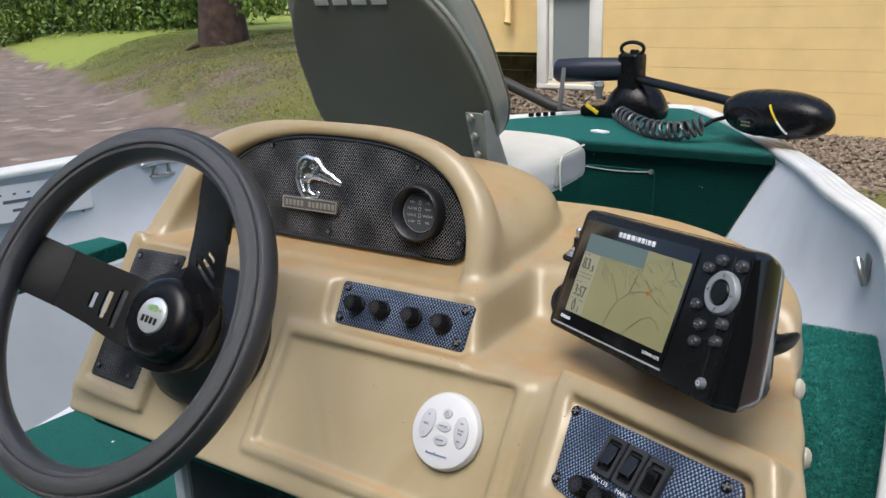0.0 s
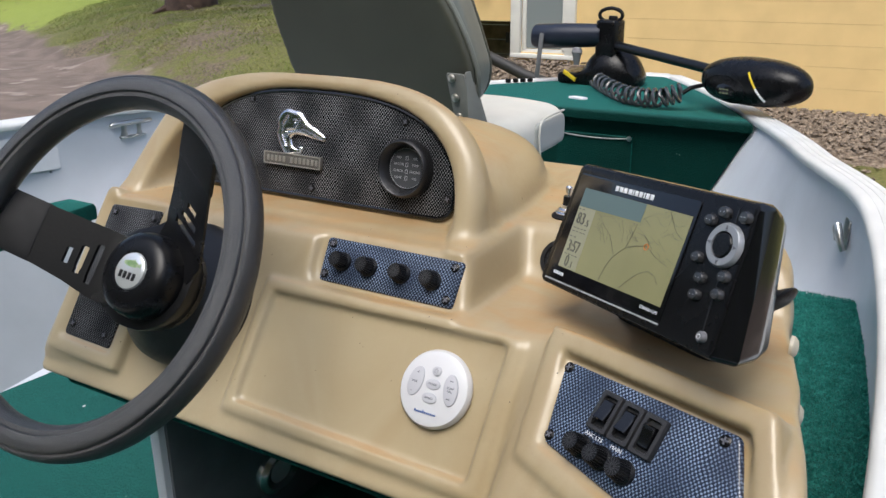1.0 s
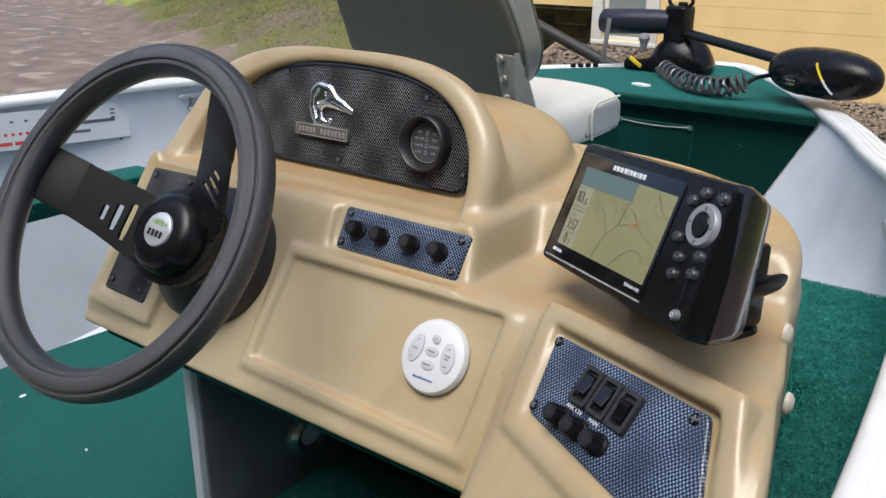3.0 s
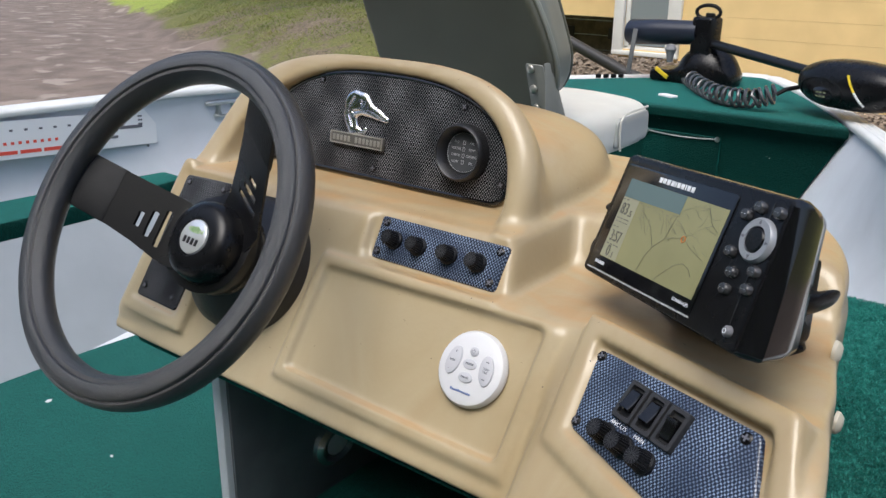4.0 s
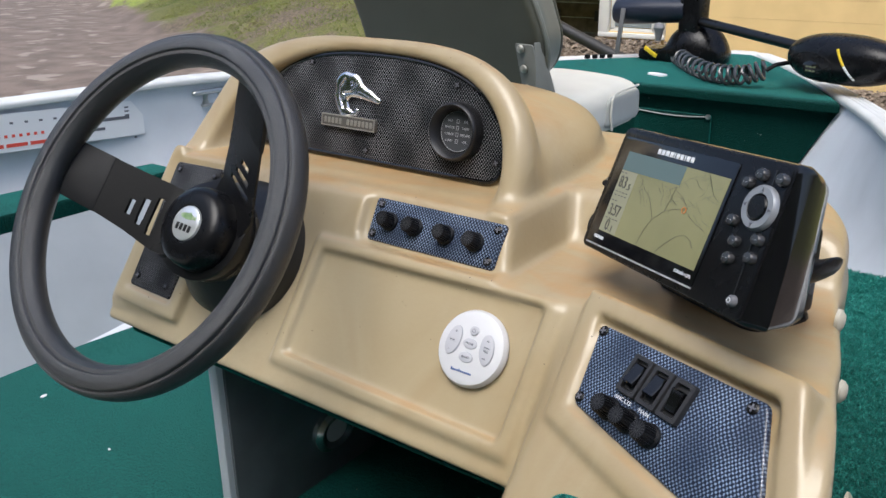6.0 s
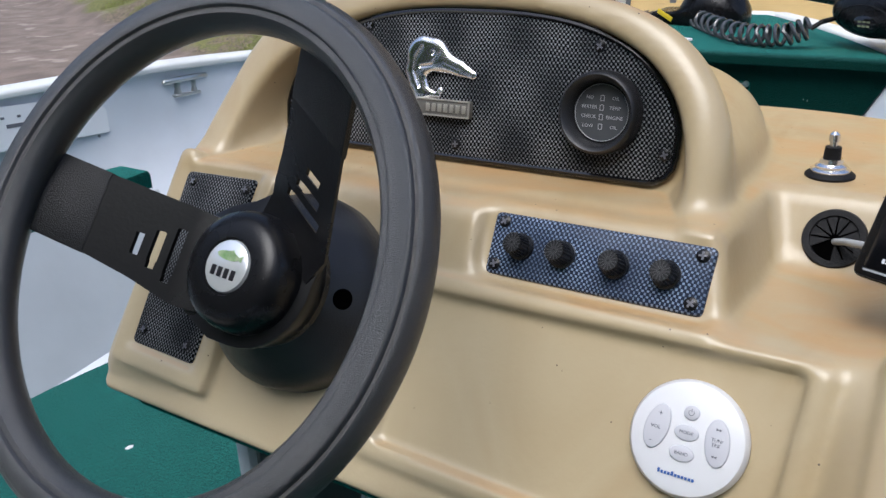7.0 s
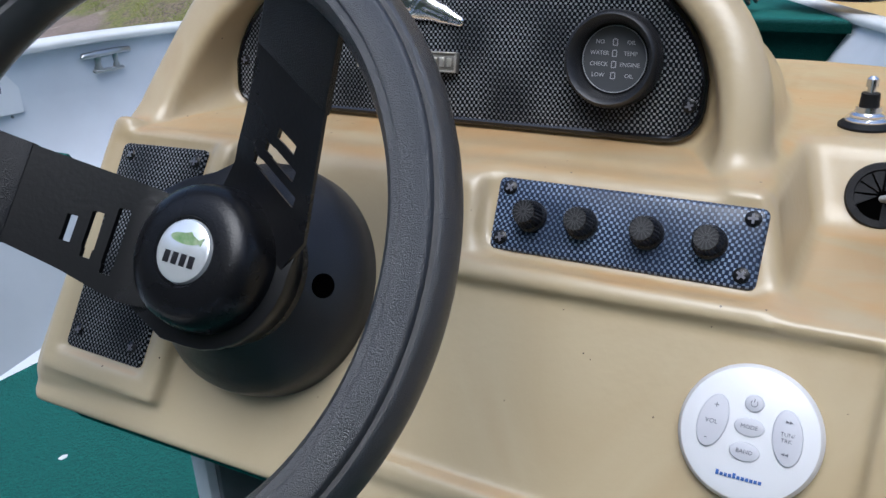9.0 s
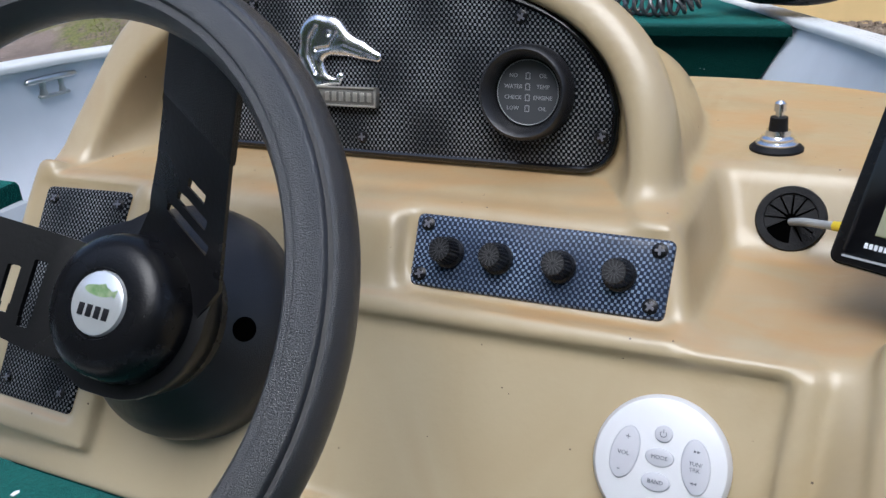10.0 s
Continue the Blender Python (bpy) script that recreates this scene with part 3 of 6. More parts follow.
deck_poly = [(XC - max(0.005, port_beam(y) + 0.006), y) for y in STATIONS if 1.64 <= y < 2.56][::-1] + [(XC + max(0.005, stbd_beam(y) + 0.006), y) for y in STATIONS if 1.64 <= y < 2.56]
deck = thing("bow_deck", "raised bow casting deck in dark green carpet", "deck", kind="structure")
mesh_ob("deck_top", prism(deck_poly, 0.03, 0.016, z0=1.235, seg=4), M_CARPET, deck)
wp, ws = XC - port_beam(1.69), XC + stbd_beam(1.69)
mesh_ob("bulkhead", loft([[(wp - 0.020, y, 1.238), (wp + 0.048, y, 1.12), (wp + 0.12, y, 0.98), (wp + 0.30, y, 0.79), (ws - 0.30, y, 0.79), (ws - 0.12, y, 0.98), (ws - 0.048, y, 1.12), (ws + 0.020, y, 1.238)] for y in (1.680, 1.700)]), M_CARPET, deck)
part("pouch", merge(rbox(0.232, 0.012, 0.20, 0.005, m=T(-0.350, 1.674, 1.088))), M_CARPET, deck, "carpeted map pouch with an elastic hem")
part("hem", tube([(-0.455 + 0.0214 * i, 1.665, 1.184 - 0.006 * math.sin(math.pi * i / 10)) for i in range(11)], 0.0019, 8), M_SEATPANEL, deck, "thin grey elastic hem")
for x in (-0.455, -0.241):
    part("snap", lathe([(0, 0.005), (0.006, 0.004), (0.008, 0)], 14, T(x, 1.663, 1.184) @ R(90, "X")), M_STEEL, deck)

# side shelf on the port side, storage box on the starboard side
shelf_pts = [(XC - half_beam(y) - 0.005, y) for y in STATIONS if y < 0.62] + [(XC - half_beam(0.64) - 0.005, 0.64), (-1.285, 0.64), (-1.26, 0.4), (-1.255, -0.4), (-1.255, -2.2)]
mesh_ob("side_lining", loft([[(XC - half_beam(0.64) - 0.01 if y > 0.6 else -1.30, y, 1.062), (-1.258, y, 1.062), (-1.118, y, 0.775), (-1.20, y, 0.775)] for y in (-2.16, -0.4, 0.40, 0.635)]), M_LINING_SHADE, boat, "sloping grey panel under the shelf, its shade painted in")
tagged(mesh_ob("side_shelf", prism(shelf_pts, 0.045, 0.012, z0=1.06), M_CARPET), "green carpeted rod shelf along the hull side", "shelf", kind="structure")
LOCK = 1.15
box_pts = [(0.42, -1.2), (XC + half_beam(-1.2) + 0.026, -1.2)] + [(XC + half_beam(y) + 0.026, y) for y in STATIONS if -1.15 < y < 0.75] + [(XC + half_beam(0.768) + 0.026, 0.768), (0.15, 0.768), (0.15, 0.40), (0.42, 0.40)]
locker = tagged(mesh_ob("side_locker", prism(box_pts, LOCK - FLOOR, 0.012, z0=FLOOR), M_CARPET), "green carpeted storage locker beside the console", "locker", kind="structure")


box_b = [(0.316, -1.2), (0.55, -1.2), (0.55, -0.163), (0.316, -0.163)]
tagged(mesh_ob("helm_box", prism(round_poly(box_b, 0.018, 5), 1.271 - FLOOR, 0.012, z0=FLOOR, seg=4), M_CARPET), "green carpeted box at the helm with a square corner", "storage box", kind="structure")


def pile_mesh(n, x0, x1, y0, y1, z, seed, material, tall=1.0):
    """Loose carpet tufts standing on a level surface."""
    r = np.random.default_rng(seed)
    p = np.stack([r.uniform(x0, x1, n), r.uniform(y0, y1, n), np.full(n, z)], 1)
    p = p[p[:, 0] < [XC + half_beam(q) + 0.022 for q in p[:, 1]]]
    a = r.uniform(0, 2 * math.pi, len(p))
    l, w = tall * r.uniform(0.003, 0.0065, len(p)), r.uniform(0.0007, 0.0016, len(p))
    lean = np.stack([r.normal(0, 0.7, len(p)), r.normal(-0.4, 0.6, len(p)), np.ones(len(p))], 1)
    tip = p + lean / np.linalg.norm(lean, axis=1)[:, None] * l[:, None]
    s = np.stack([np.cos(a) * w, np.sin(a) * w, np.zeros(len(p))], 1)
    me = bpy.data.meshes.new("pile")
    k = np.arange(len(p)) * 3
    me.from_pydata(np.concatenate([p - s, p + s, tip], 1).reshape(-1, 3).tolist(), [], np.stack([k, k + 1, k + 2], 1).tolist())
    me.materials.append(material)
    return me


pile = new("pile", pile_mesh(90000, 0.30, 0.56, -0.1, 0.765, LOCK - 0.001, 2, M_FIBRE))
pile.parent = locker
pile["kind"] = "stuff"
tagged(new("carpet_pile", pile_mesh(14000, 0.326, 0.42, -0.28, -0.173, 1.2705, 6, M_FIBRE, 0.4)), "short green carpet pile on the helm box", "carpet", kind="stuff")
tagged(new("carpet_pile", pile_mesh(150000, -1.128, -0.30, -0.35, 0.75, FLOOR - 0.001, 5, M_FLOORPILE, 0.5)), "short green carpet pile on the boat floor", "carpet", kind="stuff")


# ---- the console ----
B0 = Vector((0, -0.016, 1.385))
FN = Vector((0, -0.85, 0.527))
FACE = frame_m(B0, (1, 0, 0), FN)                     # x, along the slope, out of it
PN = Vector((-0.30, -0.706, 0.642)).normalized()
PO = Vector((0.298, -0.06, 1.355)) - PN * 0.004
POD = frame_m(PO, (0.92, -0.391, 0), PN)
PLATE_SW = [(0.0135, -0.064), (0.217, -0.084), (0.163, 0.013), (-0.007, 0.005)]


def SZ(z):
    return (z - 1.385) / 0.85


CENTRE = [(-0.0630, -0.1700), (0.2280, -0.1755), (0.2355, -0.0360), (-0.0545, -0.0400)]
PAD = [(-0.385, SZ(1.226)), (-0.240, SZ(1.233)), (-0.224, SZ(1.408)), (-0.362, SZ(1.408))]
SLOT = [(-0.012, SZ(1.363)), (0.172, SZ(1.363)), (0.172, SZ(1.410)), (-0.018, SZ(1.410))]


PLATE_L = [(-0.338, SZ(1.254)), (-0.256, SZ(1.252)), (-0.240, SZ(1.398)), (-0.329, SZ(1.396))]


def arch(x, z, al, ar, h, nr=2.4):
    X, Z = x + 0.095, np.maximum(z - 1.413, 0)
    a = np.where(X < 0, al, ar)
    n = np.where(X < 0, 2.4, nr)
    q = (np.abs(X / a) ** n + (Z / h) ** n) ** (1 / n)
    r = np.sqrt(X * X + Z * Z)
    return r * (1 - 1 / np.maximum(q, 0.05))


def console_field(x, y, z):
    d = -0.85 * (y + 0.016) + 0.527 * (z - 1.385)
    s = 0.527 * (y + 0.016) + 0.85 * (z - 1.385)
    flat = smax(d, z - 1.412, 0.016)
    # raised pad round the steering-side plate
    pad = smax(cut_poly(x, s, PAD, 0.02), d - 0.008, 0.012)
    flat = smin(flat, smax(pad, z - 1.413, 0.02), 0.010)
    gl = cut_poly(x, s, PLATE_L, 0.006)
    flat = smin(flat, smax(np.abs(gl - 0.013) - 0.009, d - 0.0125, 0.006), 0.005)
    # raised bead round the middle field
    g = cut_poly(x, s, CENTRE, 0.008)
    flat = smin(flat, smax(np.abs(g - 0.001) - 0.009, d - 0.0055, 0.007), 0.006)
    flat = smax(flat, -smax(g + 0.005, 0.0 - d - 0.0025, 0.006), 0.004)
    # radio slot
    slot = smax(cut_poly(x, s, SLOT, 0.02), -(d + 0.010), 0.006)
    flat = smax(flat, -slot, 0.010)
    # outline in plan
    ex = np.maximum(x - 0.10, 0) / (0.343 + 0.25 * np.clip(0.1 - y, 0, 0.25))
    ey = np.maximum(y - 0.10, 0) / 0.325
    plan = (np.sqrt(ex * ex + ey * ey) - 1) * 0.34
    left = -(x + 0.366 + 0.134 * (1.315 - z))
    body = smax(smax(flat, plan, 0.03), left, 0.016)
    body = smax(body, 1.207 - z, 0.010)
    # shelf for the sonar unit
    cut = smax(smax(0.176 + 0.02 * (y - 0.07) - 0.30 * (z - 1.36) - x, 1.360 - z, 0.010), y - (0.10 + 0.62 * (z - 1.36)), 0.014)
    body = smax(body, -cut, 0.010)
    # right pod, turned to the helm
    e = PN.x * (x - PO.x) + PN.y * (y - PO.y) + PN.z * (z - PO.z)
    u = 0.92 * (x - PO.x) - 0.391 * (y - PO.y)
    w = 0.251 * (x - PO.x) + 0.591 * (y - PO.y) + 0.767 * (z - PO.z)
    pod = smax(smax(e, z - 1.362, 0.03), smax(0.252 - x, x - 0.515, 0.01), 0.02)
    pod = smax(smax(pod, y - 0.25, 0.02), 0.98 - z, 0.01)
    g2 = cut_poly(u, w, PLATE_SW, 0.006)
    pod = smin(pod, smax(np.abs(g2 - 0.016) - 0.0100, e - 0.0042, 0.006), 0.006)
    body = smin(body, smax(pod, plan, 0.012), 0.014)
    # hood over the gauge panel
    front = 0.036 + 0.45 * (z - 1.412)
    hood = smax(smax(arch(x, z, 0.256, 0.243, 0.170, 2.55) + 0.30 * np.maximum(y - 0.075, 0), front - y, 0.024), y - 0.120, 0.03)
    hood = smax(hood, 1.36 - z, 0.01)
    dq = (np.abs((x + 0.10) / 0.245) ** 2.6 + np.abs((y - 0.14) / 0.296) ** 1.9 + np.abs((z - 1.40) / 0.098) ** 2.9) ** (1 / 2.5)
    dr = np.sqrt((x + 0.10) ** 2 + (y - 0.14) ** 2 + (z - 1.40) ** 2)
    dome = smax(dr * (1 - 1 / np.maximum(dq, 0.05)), 0.014 + front - y, 0.025)
    # straight shoulder from the steering-side corner up to the arch
    wedge = smax(smax(-0.357 + 0.55 * (z - 1.415) - x, 0.016 + 0.80 * (z - 1.415) - y, 0.008), smax(y - 0.125, x + 0.25, 0.03), 0.02)
    wedge = smax(smax(wedge, z - 1.530, 0.03), 1.408 - z, 0.006)
    dash = 0.088 + 0.17 * (z - 1.438)
    hole = smax(smax(arch(x, z, 0.206, 0.205, 0.127, 2.8), 1.411 - z, 0.030) - 0.25 * np.maximum(dash - y, 0), y - dash, 0.006)
    hole = np.maximum(hole, 1.411 - z)
    body = smin(smin(body, smax(dome, left, 0.012), 0.012), smax(smin(hood, wedge, 0.030), left, 0.007), 0.013)
    return smax(body, -hole, 0.010)


console = thing("helm_console", "tan moulded fibreglass helm console with an arched hood", "console")
shell = solid_ob("shell", console_field, (-0.43, -0.22, 0.97), (0.54, 0.45, 1.60), 0.0032, M_TAN, console)
part("foot_panel", rbox(0.02, 0.40, 0.42, 0.004, m=T(-0.338, 0.20, 0.999)), M_HULL, console, "grey-white aluminium side panel")
part("back_panel", rbox(0.60, 0.012, 0.40, 0.002, m=T(-0.03, 0.38, 0.999)), M_DARK, console, "dark back panel in the foot well")
part("inner_lining", rbox(0.006, 0.37, 0.40, 0.001, m=T(-0.324, 0.195, 0.999)), M_DARK, console)
part("pedestal", rbox(0.20, 0.30, 0.20, 0.01, m=T(0.363, 0.10, 0.90)), M_TAN, console)
part("underside_lip", rbox(0.58, 0.05, 0.014, 0.004, m=T(-0.050, -0.086, 1.200)), M_CARPET, console, "green carpet strip under the edge")
part("lining_board", rbox(0.58, 0.40, 0.008, 0.001, m=T(-0.04, 0.16, 1.203)), M_DARK, console)


def screw_bm(m, r=0.0048):
    bm = lathe([(0, 0.0016), (r * .6, 0.0014), (r, 0.0004), (r, 0)], 16)
    bmesh.ops.transform(bm, matrix=m, verts=bm.verts)
    return bm


def plate(name, label, pts, r, base, material, screws, sm=M_STEEL, cat="panel"):
    """A screwed-on instrument plate; pts in the plane of base."""
    e = thing(name, label, cat, m=base)
    part("face", prism(round_poly(pts, r, 6) if r > 0.002 else pts, 0.0045, 0.0028, z0=-0.0015, seg=3), material, e)
    for i, (x, y) in enumerate(screws):
        mm = T(x, y, 0.003) @ R(37 * i + 20)
        sc = part("screw", screw_bm(mm), sm, e)
        # on black screws the cross is lighter: the slot's glint painted in grey
        part("cross_slot", merge(rbox(0.0058, 0.0015, 0.0005, 0, m=mm @ T(0, 0, 0.0016)), rbox(0.0015, 0.0058, 0.0005, 0, m=mm @ T(0, 0, 0.0016))), M_SLOT if sm is M_STEEL else M_INKGREY, sc)
    return e


def fin_knob(parent, x, y, z0, r, h, m=M_KNOB):
    """A ribbed black knob with a flat textured top."""
    n = 22
    prof = []
    for k in range(n * 2):
        a = math.pi * k / n
        q = r * (1.0 if k % 2 == 0 else 0.90)
        prof.append((q * math.cos(a), q * math.sin(a)))
    body = loft([[(px * f_, py * f_, zz) for px, py in prof] for zz, f_ in ((h * .22, 1.0), (h * .93, 0.90), (h, 0.82))])
    skirt = lathe([(0, 0), (r * 1.12, 0), (r * 1.12, h * .18), (r * .95, h * .27), (0, h * .27)], 28)
    bm = merge(skirt, body)
    bmesh.ops.transform(bm, matrix=T(x, y, z0), verts=bm.verts)
    k = part("knob", bm, m, parent, "ribbed black rubber push knob")
    spokes = [rbox(r * 0.62, r * 0.09, 0.0005, 0, m=T(x, y, z0 + h) @ R(360 * i / 14) @ T(r * 0.42, 0)) for i in range(14)]
    part("top_ribs", merge(*spokes), M_BEZEL, k)
    return k


# steering-side plate
lp = plate("instrument_plate", "black carbon-weave blank plate with four corner screws", PLATE_L,
           0.006, FACE @ T(0, 0, 0.008), M_WEAVE2, [(-0.326, SZ(1.266)), (-0.268, SZ(1.264)), (-0.250, SZ(1.389)), (-0.318, SZ(1.388))], M_BLACK)
# radio-slot plate with four knobs
rp = plate("switch_plate", "blue carbon-weave plate with four black knobs", [(-0.006, SZ(1.3675)), (0.1585, SZ(1.3675)), (0.1595, SZ(1.408)), (-0.008, SZ(1.408))],
           0.005, FACE @ T(0, 0, -0.010), M_WEAVE, [(0.001, SZ(1.374)), (0.150, SZ(1.374)), (0.151, SZ(1.402)), (0.001, SZ(1.402))], M_BLACK)
for x in (0.0195, 0.0530, 0.0935, 0.1300):
    fin_knob(rp, x, SZ(1.3875), 0.003, 0.0090, 0.017)
# switch pod plate
sp = plate("rocker_plate", "blue carbon-weave plate with rocker switches and knobs", PLATE_SW, 0.008, POD @ T(0, 0, 0.0005), M_WEAVE,
           [(0.000, 0.0), (0.0165, -0.057), (0.154, 0.005)], M_BLACK)


def rocker(parent, x, y, m, tilt):
    """Wide matt frame round a black slot, with a curved paddle pushed to one end."""
    outer = round_poly([(-0.0105, -0.0170), (0.0105, -0.0170), (0.0105, 0.0170), (-0.0105, 0.0170)], 0.0022, 3)
    mouth = round_poly([(-0.0062, -0.0128), (0.0062, -0.0128), (0.0062, 0.0128), (-0.0062, 0.0128)], 0.0018, 3)
    bm = bmesh.new()
    rows = [[bm.verts.new(m @ Vector((x + px * f_, y + py * g_, z))) for px, py in ring] for ring, f_, g_, z in
            ((outer, 1.0, 1.0, 0.003), (outer, 1.0, 1.0, 0.0066), (outer, 0.93, 0.955, 0.0080), (mouth, 1.08, 1.04, 0.0080), (mouth, 1.0, 1.0, 0.0072), (mouth, 1.0, 1.0, 0.0036))]
    n = len(outer)
    for a, b_ in zip(rows, rows[1:]):
        for k in range(n):
            bm.faces.new((a[k], a[(k + 1) % n], b_[(k + 1) % n], b_[k]))
    b = part("rocker_bezel", bm, M_BEZEL, parent)
    part("slot", rbox(0.0128, 0.0260, 0.0006, 0, m=m @ T(x, y, 0.0040)), M_SLOT, b)
    rings = []
    for k in range(15):
        v = -0.0092 + 0.0184 * k / 14
        q = v / 0.0092
        h = 0.0098 - 0.0024 * tilt * q + 0.0010 * q * q - 0.0022 * max(0, abs(q) - 0.86) / 0.14
        rings.append([m @ Vector((x + a * 0.0054, y + v + 0.0010 * tilt, z)) for a, z in ((-1, 0.0045), (-1, h - 0.0008), (-0.86, h), (0.86, h), (1, h - 0.0008), (1, 0.0045))])
    part("rocker", loft(rings), M_BLACKG, b, "glossy black curved paddle")
    return b


for x, tilt in ((0.0560, 1), (0.0782, 1), (0.1002, -1)):
    rocker(sp, x, -0.0188, R(0), tilt)
for x in (0.0500, 0.0716, 0.0952):
    fin_knob(sp, x, -0.0518, 0.003, 0.0088, 0.018)
part("writing", merge(text_bm("ANC LTS", 0.0046, T(0.0555, -0.0398, 0.0032)), text_bm("MAIN", 0.0046, T(0.0790, -0.0396, 0.0032))), M_INKWHITE, sp)

# gauge panel under the hood
DN = Vector((0, -1, 0.17)).normalized()
DASH = frame_m((0, 0.088 - 0.003, 1.438), (1, 0, 0), DN)
dash_pts = []
for k in range(3, 46):
    a = math.pi * k / 48
    c, s_ = math.cos(a), math.sin(a)
    w, n_ = (0.198, 2.4) if c < 0 else (0.199, 2.8)
    dash_pts.append((-0.095 + w * (abs(c) ** (2 / n_)) * (1 if c > 0 else -1), -0.020 + 0.122 * s_ ** (2 / n_)))
for sx, rr in ((-1, 0.014), (1, 0.022)):
    x0 = dash_pts[42][0] if sx < 0 else dash_pts[0][0]
    arc = [(x0 - sx * rr + sx * rr * math.cos(b), -0.022 + rr - rr * math.sin(b)) for b in (0.0, 0.4, 0.8, 1.2, 1.57)]
    dash_pts += arc if sx < 0 else arc[::-1]
dash_pts = [p for i, p in enumerate(dash_pts) if i > 42 or p[1] > (0.001 if p[0] > 0 else -0.007)]
dp = plate("gauge_panel", "black carbon-weave gauge panel under the arched hood", dash_pts, 0.001, DASH @ T(0, 0, -0.001), M_WEAVE2,
           [(0.093, 0.001), (0.033, 0.0785), (-0.093, -0.0100), (-0.191, 0.0870), (-0.283, 0.012)], M_BLACK)

part("gasket", tube([(x, y, 0.0018) for x, y in dash_pts], 0.0026, 8, closed=True), M_BLACKG, dp, "glossy black edge of the panel")

# warning gauge
gz = DASH @ T(0.0405, 0.0285, 0.002) @ S3(1.02, 1.02, 1)
gauge = thing("warning_gauge", "round black engine warning gauge with printed legends", "gauge", m=gz)
part("bezel", lathe([(0.0, 0.001), (0.0224, 0.001), (0.0236, 0.006), (0.0266, 0.0150), (0.0287, 0.0165), (0.0305, 0.0150), (0.0318, 0.009), (0.0318, 0), (0, 0)], 56), M_BOOT, gauge)
part("dial", lathe([(0, 0.0034), (0.0222, 0.0034), (0.0222, 0.002)], 40), mat("dial_dark", (0.07, 0.073, 0.078), 0.25), gauge)
part("dial_ring", lathe([(0.0213, 0.0036), (0.0216, 0.0039), (0.0219, 0.0036)], 48), M_DIMINK, gauge)
legend = []
for i, (a, b) in enumerate((("NO", "OIL"), ("WATER", "TEMP"), ("CHECK", "ENGINE"), ("LOW", "OIL"))):
    yy = 0.0110 - 0.0072 * i
    legend += [text_bm(a, 0.0038, T(-0.0102, yy, 0.0037)), text_bm(b, 0.0038, T(0.0108, yy, 0.0037))]
part("legend", merge(*legend), M_DIMINK, gauge)
for i in range(4):
    yy, zi = 0.0110 - 0.0072 * i, 0.0037
    part("icon", merge(rbox(0.0032, 0.0005, 0.0003, 0, m=T(0, yy - 0.0020, zi)), rbox(0.0005, 0.0040, 0.0003, 0, m=T(-0.0014, yy, zi)), rbox(0.0005, 0.0040, 0.0003, 0, m=T(0.0014, yy, zi)), rbox(0.0018, 0.0007, 0.0003, 0, m=T(0, yy + 0.002, zi))), M_DIMINK, gauge)


# chrome bird's-head badge
def badge_field(x, y, z):
    X, Y, Z = x * 1.40 - 0.121, y * 1.10 + 0.047, z * 1.2

    def along(pa, pb):
        dx, dy = pb[0] - pa[0], pb[1] - pa[1]
        t = np.clip(((X - pa[0]) * dx + (Y - pa[1]) * dy) / (dx * dx + dy * dy), 0, 1)
        return np.sqrt((X - pa[0] - t * dx) ** 2 + (Y - pa[1] - t * dy) ** 2), t

    def limb(pa, pb, ra, rb):
        q, t = along(pa, pb)
        return np.sqrt(q * q + (Z * 1.3) ** 2) - (ra + t * (rb - ra))
    # neck from the foot up to the crown, head, bill
    f = limb((-0.1300, 0.0320), (-0.1352, 0.0410), 0.0092, 0.0092)
    f = smin(f, limb((-0.1352, 0.0410), (-0.1372, 0.0500), 0.0092, 0.0105), 0.004)
    f = smin(f, limb((-0.1372, 0.0500), (-0.1325, 0.0610), 0.0105, 0.0150), 0.004)
    f = smin(f, limb((-0.1285, 0.0640), (-0.1190, 0.0645), 0.0172, 0.0150), 0.004)
    f = smin(f, limb((-0.1080, 0.0590), (-0.0930, 0.0545), 0.0098, 0.0068), 0.005)
    f = smin(f, limb((-0.0930, 0.0545), (-0.0790, 0.0495), 0.0068, 0.0042), 0.003)
    # foot, curled up into a small ball
    f = smin(f, limb((-0.1262, 0.0312), (-0.1130, 0.0305), 0.0050, 0.0026), 0.003)
    f = smin(f, limb((-0.1118, 0.0345), (-0.1114, 0.0345), 0.0034, 0.0034), 0.001)
    f = smax(f, Z - 0.0066, 0.005)
    # groove down the neck, cheek line, eye, mouth
    neck = np.minimum(np.minimum(along((-0.1290, 0.0705), (-0.1355, 0.0610))[0], along((-0.1355, 0.0610), (-0.1370, 0.0500))[0]), along((-0.1370, 0.0500), (-0.1310, 0.0370))[0])
    f = f + 0.0030 * np.exp(-(neck / 0.0012) ** 2)
    cheek = np.minimum(along((-0.1300, 0.0540), (-0.1180, 0.0560))[0], along((-0.1180, 0.0560), (-0.1110, 0.0660))[0])
    f = f + 0.0018 * np.exp(-(cheek / 0.0012) ** 2)
    f = f + 0.0016 * np.exp(-((X + 0.1173) ** 2 + (Y - 0.0660) ** 2) / 0.0019 ** 2)
    f = f + 0.0007 * np.exp(-(along((-0.1060, 0.0570), (-0.0820, 0.0490))[0] / 0.0009) ** 2)
    return np.maximum(f / 1.25, -z)


